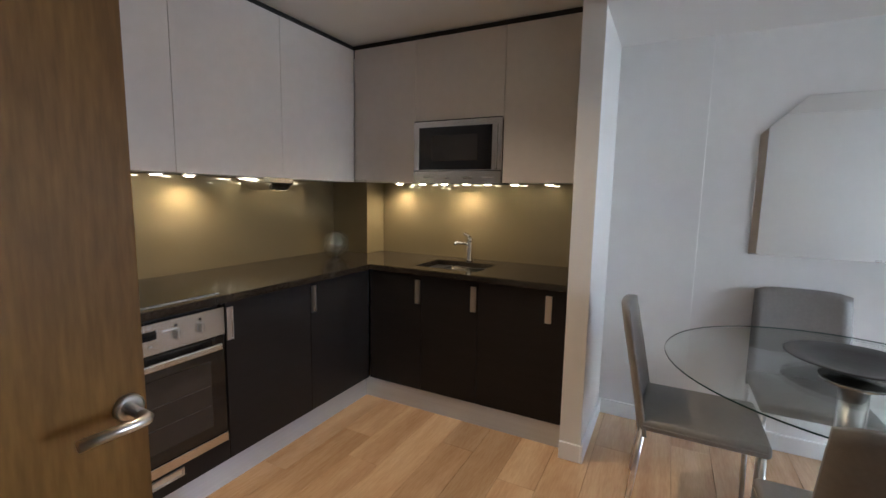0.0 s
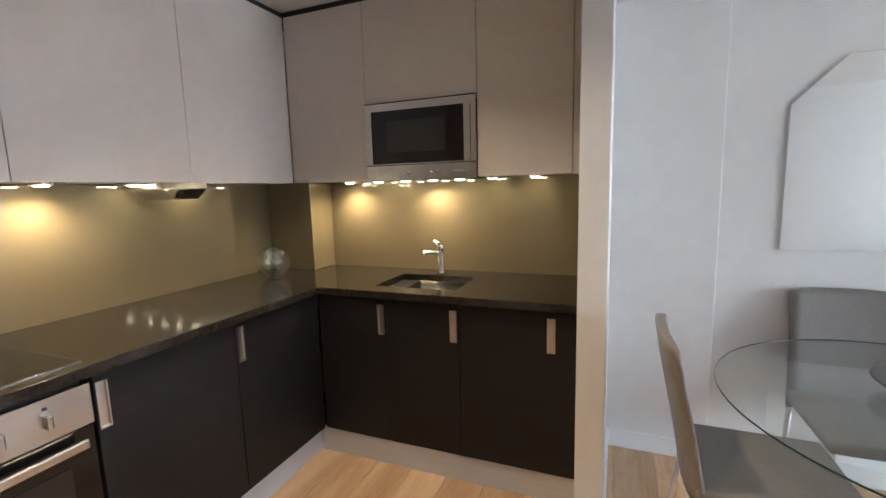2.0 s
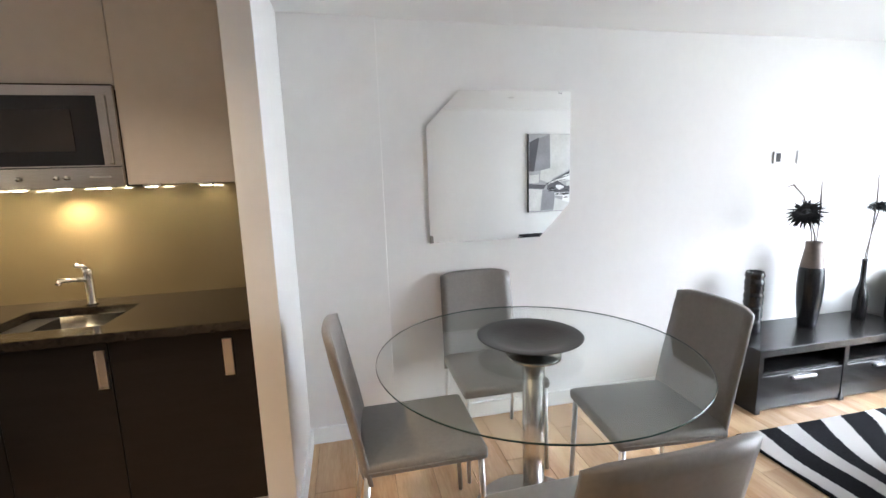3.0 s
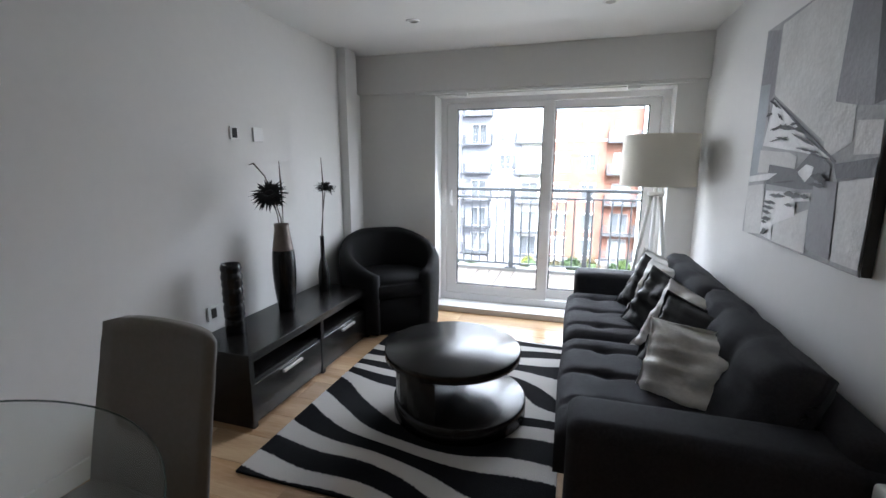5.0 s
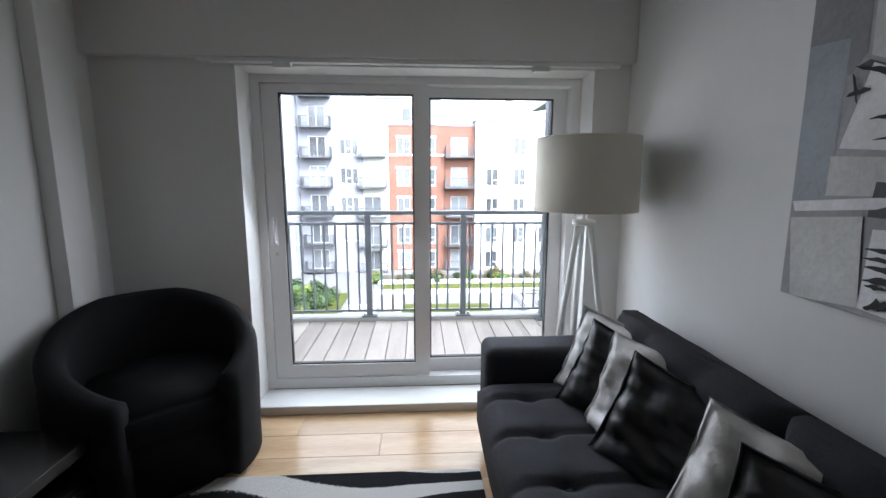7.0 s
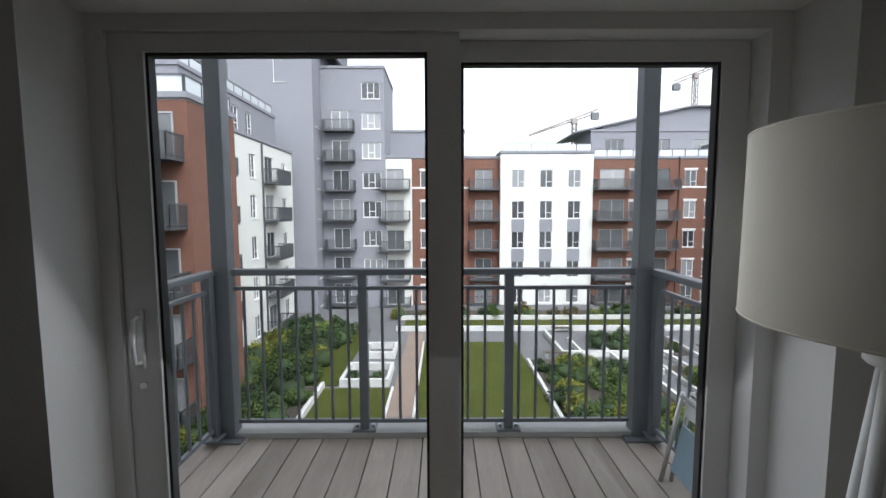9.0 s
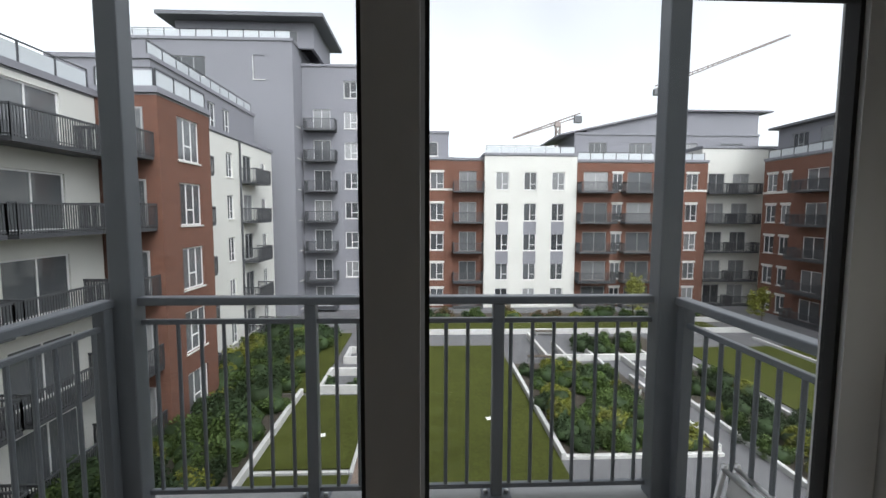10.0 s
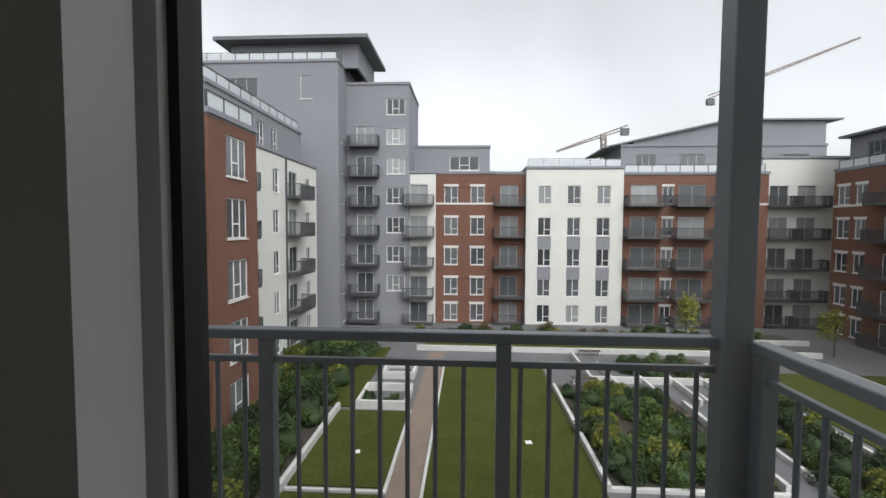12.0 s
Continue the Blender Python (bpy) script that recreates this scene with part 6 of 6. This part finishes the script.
def crane(x, y, zt, jib, slope, turn):
    c = thing("tower_crane", (x, y, GZ), turn, "distant red and white tower crane above the roofs", "crane", "tower cranes")
    hgt = zt - GZ
    own = bmesh.new()
    for sx in (-0.8, 0.8):
        for sy in (-0.8, 0.8):
            tube([(sx, sy, 0), (sx, sy, hgt)], 0.26, 5, own)
    for k in range(int(hgt / 2.5)):
        tube([(-0.8, -0.8, k * 2.5), (0.8, -0.8, k * 2.5 + 2.5)], 0.15, 4, own)
        tube([(0.8, 0.8, k * 2.5), (-0.8, 0.8, k * 2.5 + 2.5)], 0.15, 4, own)
    part("mast", own, M_CRANE, c)
    own = bmesh.new()
    for dz in (0, 1.3):
        tube([(-9, 0, hgt + 1 - slope * 9 + dz), (jib, 0, hgt + 1 + slope * jib + dz * 0.3)], 0.30, 5, own)
    for k in range(int(jib / 2.2)):
        tube([(k * 2.2, 0, hgt + 1 + slope * k * 2.2), (k * 2.2 + 1.1, 0, hgt + 2.1 + slope * k * 2.2)], 0.16, 4, own)
    part("jib", own, M_CRANE, c)
    part("counterweight", box(-9.5, -0.8, hgt - 1.6 - slope * 9, -6.5, 0.8, hgt + 1.0 - slope * 9), M_GREYDARK, c)
    part("cab", box(-1.0, -1.0, hgt - 0.3, 1.2, 1.0, hgt + 1.6), M_CRANE, c)


crane(54, 180, 36, 18, -0.33, 180)
crane(110, 196, 58, 50, 0.4, 0)

# gardens
lawn = struct("lawn", box(0.15, 6.7, GZ + 0.031, 7.75, 40.9, GZ + 0.09), M_LAWN, "mown green lawn of the courtyard", "lawn")
struct("lawn_left", box(-5.7, 23.7, GZ + 0.031, -1.5, 31.3, GZ + 0.09), M_LAWN, "small mown lawn beside the path", "lawn")
struct("lawn_near", box(-5.7, 6.7, GZ + 0.031, -1.5, 23.2, GZ + 0.08), M_LAWN, "mown lawn below the balcony", "lawn")
struct("lawn_strip", box(-7.6, 31.8, GZ + 0.031, -5.0, 45.0, GZ + 0.09), M_LAWN, "narrow strip of mown lawn", "lawn")
struct("lawn_right", box(22.5, 14.0, GZ + 0.031, 34.0, 40.0, GZ + 0.09), M_LAWN, "mown lawn by the right wing", "lawn")
struct("lawn_far", box(-2.0, 44.9, GZ + 0.031, 30.0, 48.4, GZ + 0.09), M_LAWN, "mown lawn strip in front of the far block", "lawn")
struct("path", box(-1.35, 6.7, GZ + 0.031, 0.0, 44.0, GZ + 0.06), M_GRAVEL, "brown resin-bound garden path", "path")


def wall_run(x0, y0, x1, y1, h=0.45, w=0.22, label="low white stone kerb round the planting"):
    o = struct("garden_kerb", box(min(x0, x1) - w / 2, min(y0, y1) - w / 2, GZ, max(x0, x1) + w / 2, max(y0, y1) + w / 2, GZ + h, 0.02, 1), M_KERB, label, "kerb")


wall_run(0.10, 6.8, 0.10, 40.9, 0.12, 0.16)
wall_run(-1.45, 23.4, -1.45, 31.4, 0.14, 0.16)
wall_run(-5.75, 23.4, -1.65, 23.4, 0.14, 0.16)
wall_run(-5.8, 12.0, -5.8, 31.4, 0.45)
wall_run(-7.8, 31.8, -7.8, 46.0, 0.45)
for xx0, yy0, xx1, yy1 in ((-4.7, 31.7, -1.8, 31.7), (-4.7, 34.7, -1.8, 34.7), (-4.7, 31.9, -4.7, 34.5), (-1.8, 31.9, -1.8, 34.5), (-4.2, 37.0, -2.0, 37.0), (-4.2, 39.4, -2.0, 39.4), (-4.2, 37.2, -4.2, 39.2), (-2.0, 37.2, -2.0, 39.2)):
    wall_run(xx0, yy0, xx1, yy1, 0.55)
wall_run(7.9, 24.2, 7.9, 35.9, 0.35)
wall_run(8.1, 24.2, 15.2, 24.2, 0.2)
wall_run(15.2, 24.4, 15.2, 33.0, 0.5)
wall_run(10.8, 37.2, 10.8, 43.2, 0.5)
wall_run(11.0, 37.2, 19.0, 37.2, 0.5)
for k in range(5):
    wall_run(12.3 + k * 2.1, 33.6, 12.3 + k * 2.1, 41.0, 0.42, 0.2)
for yy in (14.5, 19.0, 24.0, 29.0):
    wall_run(17.2, yy, 21.5, yy, 0.25)
wall_run(17.1, 14.7, 17.1, 35.0, 0.28)
wall_run(21.6, 14.7, 21.6, 35.0, 0.28)
wall_run(-2.5, 44.5, 32.0, 44.5, 0.5)
wall_run(-2.5, 48.6, 34.0, 48.6, 0.5)
wall_run(30.5, 16.0, 30.5, 42.0, 0.3)
for x, y in ((10.2, 37.0), (12.5, 43.9), (14.0, 31.0)):
    bn = thing("garden_bench", (x, y, GZ + 0.03), 0, "low dark garden bench beside the planting", "bench", "garden benches")
    part("seat", box(-0.9, -0.22, 0.40, 0.9, 0.22, 0.46, 0.01, 1), M_BARK, bn)
    for s in (-0.75, 0.75):
        part("leg", box(s - 0.05, -0.2, 0, s + 0.05, 0.2, 0.40), M_CONCRETE, bn)


for nm, x0, y0, x1, y1 in (("bed_left", -12.9, 7.0, -5.92, 31.5), ("bed_left_far", -12.9, 31.6, -7.92, 47.0), ("bed_middle", 8.02, 24.32, 15.08, 36.4), ("bed_back", 14.6, 37.4, 21.0, 43.2),
                           ("bed_right", 17.22, 14.8, 21.48, 35.0), ("bed_far", -2.4, 48.75, 34.0, 52.6)):
    struct(nm, box(x0, y0, GZ + 0.031, x1, y1, GZ + 0.10), M_SOIL, "dark soil of a courtyard planting bed", "flower bed")
for x, y in ((-3.4, 26.5), (5.1, 28.0)):
    sign = thing("lawn_marker", (x, y, GZ + 0.09), 12, "small white square marker lying on the lawn", "marker", "lawn markers")
    part("plate", box(-0.16, -0.16, 0.0, 0.16, 0.16, 0.03, 0.004, 1), M_WHITE, sign)


def leaves(n, sx, sy, sz, size, seed, upper=0.15):
    """A shrub's foliage: leaves on and inside a lumpy, uneven mound."""
    rnd = random.Random(seed)
    vs, fs = [], []
    lumps = [(rnd.uniform(-0.6, 0.6), rnd.uniform(-0.6, 0.6), rnd.uniform(0.25, 0.8), rnd.uniform(0.35, 0.6)) for _ in range(7)]
    for _ in range(n):
        lx, ly, lz, lr = lumps[rnd.randrange(7)]
        d = Vector((rnd.gauss(0, 1), rnd.gauss(0, 1), rnd.gauss(0.25, 1))).normalized() * lr * rnd.uniform(0.45, 1.08)
        p = Vector(((lx + d.x) * sx, (ly + d.y) * sy, max(0.02, (lz + d.z) * sz)))
        u = Vector((rnd.gauss(0, 1), rnd.gauss(0, 1), rnd.gauss(0, 0.6))).normalized()
        w = u.cross(Vector((rnd.gauss(0, 1), rnd.gauss(0, 1), rnd.gauss(0, 1)))).normalized()
        s = size * rnd.uniform(0.6, 1.5)
        k = len(vs)
        vs += [p - u * s, p + w * s * 0.45, p + u * s, p - w * s * 0.45]
        fs.append((k, k + 1, k + 2, k + 3))
    me = bpy.data.meshes.new("foliage")
    me.from_pydata([tuple(v) for v in vs], [], fs)
    return me


SHRUB = []
for i in range(8):
    me = leaves(1500, 0.95, 0.95, 1.05, 0.085, 40 + i)
    me.materials.append(M_LEAF[(0, 1, 0, 2, 1, 0, 3, 1)[i]])
    SHRUB.append(me)
# solid core in dark leaf green, the shade inside the foliage as colour
own = bmesh.new()
bmesh.ops.create_icosphere(own, subdivisions=2, radius=0.72)
for v in own.verts:
    v.co *= 1 + 0.3 * noise.noise(v.co * 2.3)
    v.co.z = max(0.0, v.co.z * 0.75 + 0.42)
CORE = mesh_of("twigs", own, M_LEAF[1], True)
rnd = random.Random(77)


def shrubs(x0, y0, x1, y1, step, hmin, hmax, picks, group):
    x = x0
    while x <= x1:
        y = y0
        while y <= y1:
            i = rnd.choice(picks)
            s = rnd.uniform(hmin, hmax)
            colour = {0: "green", 1: "dark green", 2: "green", 3: "yellow-green", 4: "dark green", 5: "green", 6: "brownish", 7: "dark green"}[i]
            o = thing("shrub", (x + rnd.uniform(-0.4, 0.4) * step, y + rnd.uniform(-0.4, 0.4) * step, GZ + 0.05), rnd.uniform(0, 360), colour + " leafy shrub in the courtyard planting", "shrub", group)
            o.scale = (s * rnd.uniform(0.85, 1.2), s * rnd.uniform(0.85, 1.2), s)
            part("foliage", SHRUB[i], None, o)
            part("twigs", CORE, None, o)
            y += step
        x += step


shrubs(-11.6, 16.0, -6.9, 44.0, 1.45, 0.8, 1.45, (0, 1, 2, 4, 5, 7, 3), "left border shrubs")
shrubs(8.8, 25.2, 14.6, 35.0, 1.2, 0.55, 1.0, (0, 3, 2, 3, 5, 3, 1, 0), "bed shrubs")
shrubs(14.9, 38.3, 20.5, 42.6, 1.45, 0.6, 1.0, (0, 1, 2, 3, 5), "far bed shrubs")
shrubs(17.9, 15.5, 21.0, 34.0, 1.35, 0.55, 1.0, (0, 1, 3, 6, 7), "right bed shrubs")
shrubs(-2.0, 49.8, 32.0, 51.5, 1.9, 0.7, 1.2, (0, 1, 2, 3, 6), "far border shrubs")
shrubs(-4.1, 32.3, -2.4, 34.2, 1.2, 0.35, 0.6, (0, 1, 2), "planter shrubs")


def young_tree(x, y, h, seed):
    t = thing("young_tree", (x, y, GZ + 0.05), 0, "slender young tree with yellow-green leaves", "tree", "young trees")
    rr = random.Random(seed)
    part("trunk", tube([(0, 0, 0), (0.03, 0.02, h * 0.5), (0, 0, h * 0.95)], [0.07, 0.05, 0.015], 8), M_BARK, t)
    for k in range(9):
        a, z = rr.uniform(0, 6.28), h * rr.uniform(0.4, 0.85)
        part("limb", tube([(0, 0, z), (0.5 * math.cos(a), 0.5 * math.sin(a), z + 0.5), (0.9 * math.cos(a), 0.9 * math.sin(a), z + 0.9)], [0.03, 0.02, 0.008], 6), M_BARK, t)
    me = leaves(900, 1.15, 1.15, h * 0.55, 0.14, seed)
    me.materials.append(M_LEAF[2])
    part("crown", me, None, t).location.z = h * 0.36


young_tree(22.0, 47.0, 5.0, 3)
young_tree(36.5, 38.0, 4.6, 8)
young_tree(33.5, 45.0, 4.4, 12)

# ---- floor boards of the flat, last ----
fl = bpy.data.objects["floor"]
rnd = random.Random(11)
PW = 0.19
bl0 = {}


def plank_mesh(ln, w):
    k = (round(ln, 3), round(w, 3))
    if k not in bl0:
        bl0[k] = mesh_of("plank", box(0.0006, 0.0006, -0.012, ln - 0.0006, w - 0.0006, 0.0, 0.0012, 1), M_FLOOR)
    return bl0[k]


y = SY
row = 0
while y < NY + 0.03:
    w = min(PW, NY + 0.03 - y)
    x = WX
    lim = EX2 if y < 2.62 else EX
    step = [1.2, 0.45, 0.85, 0.25, 1.0][row % 5]
    while x < lim - 0.001:
        ln = min(step, lim - x)
        o = part("plank", plank_mesh(ln, w), None, fl)
        o.matrix_basis = pose(x, y, 0)
        x += ln
        step = 1.2
    y += PW
    row += 1
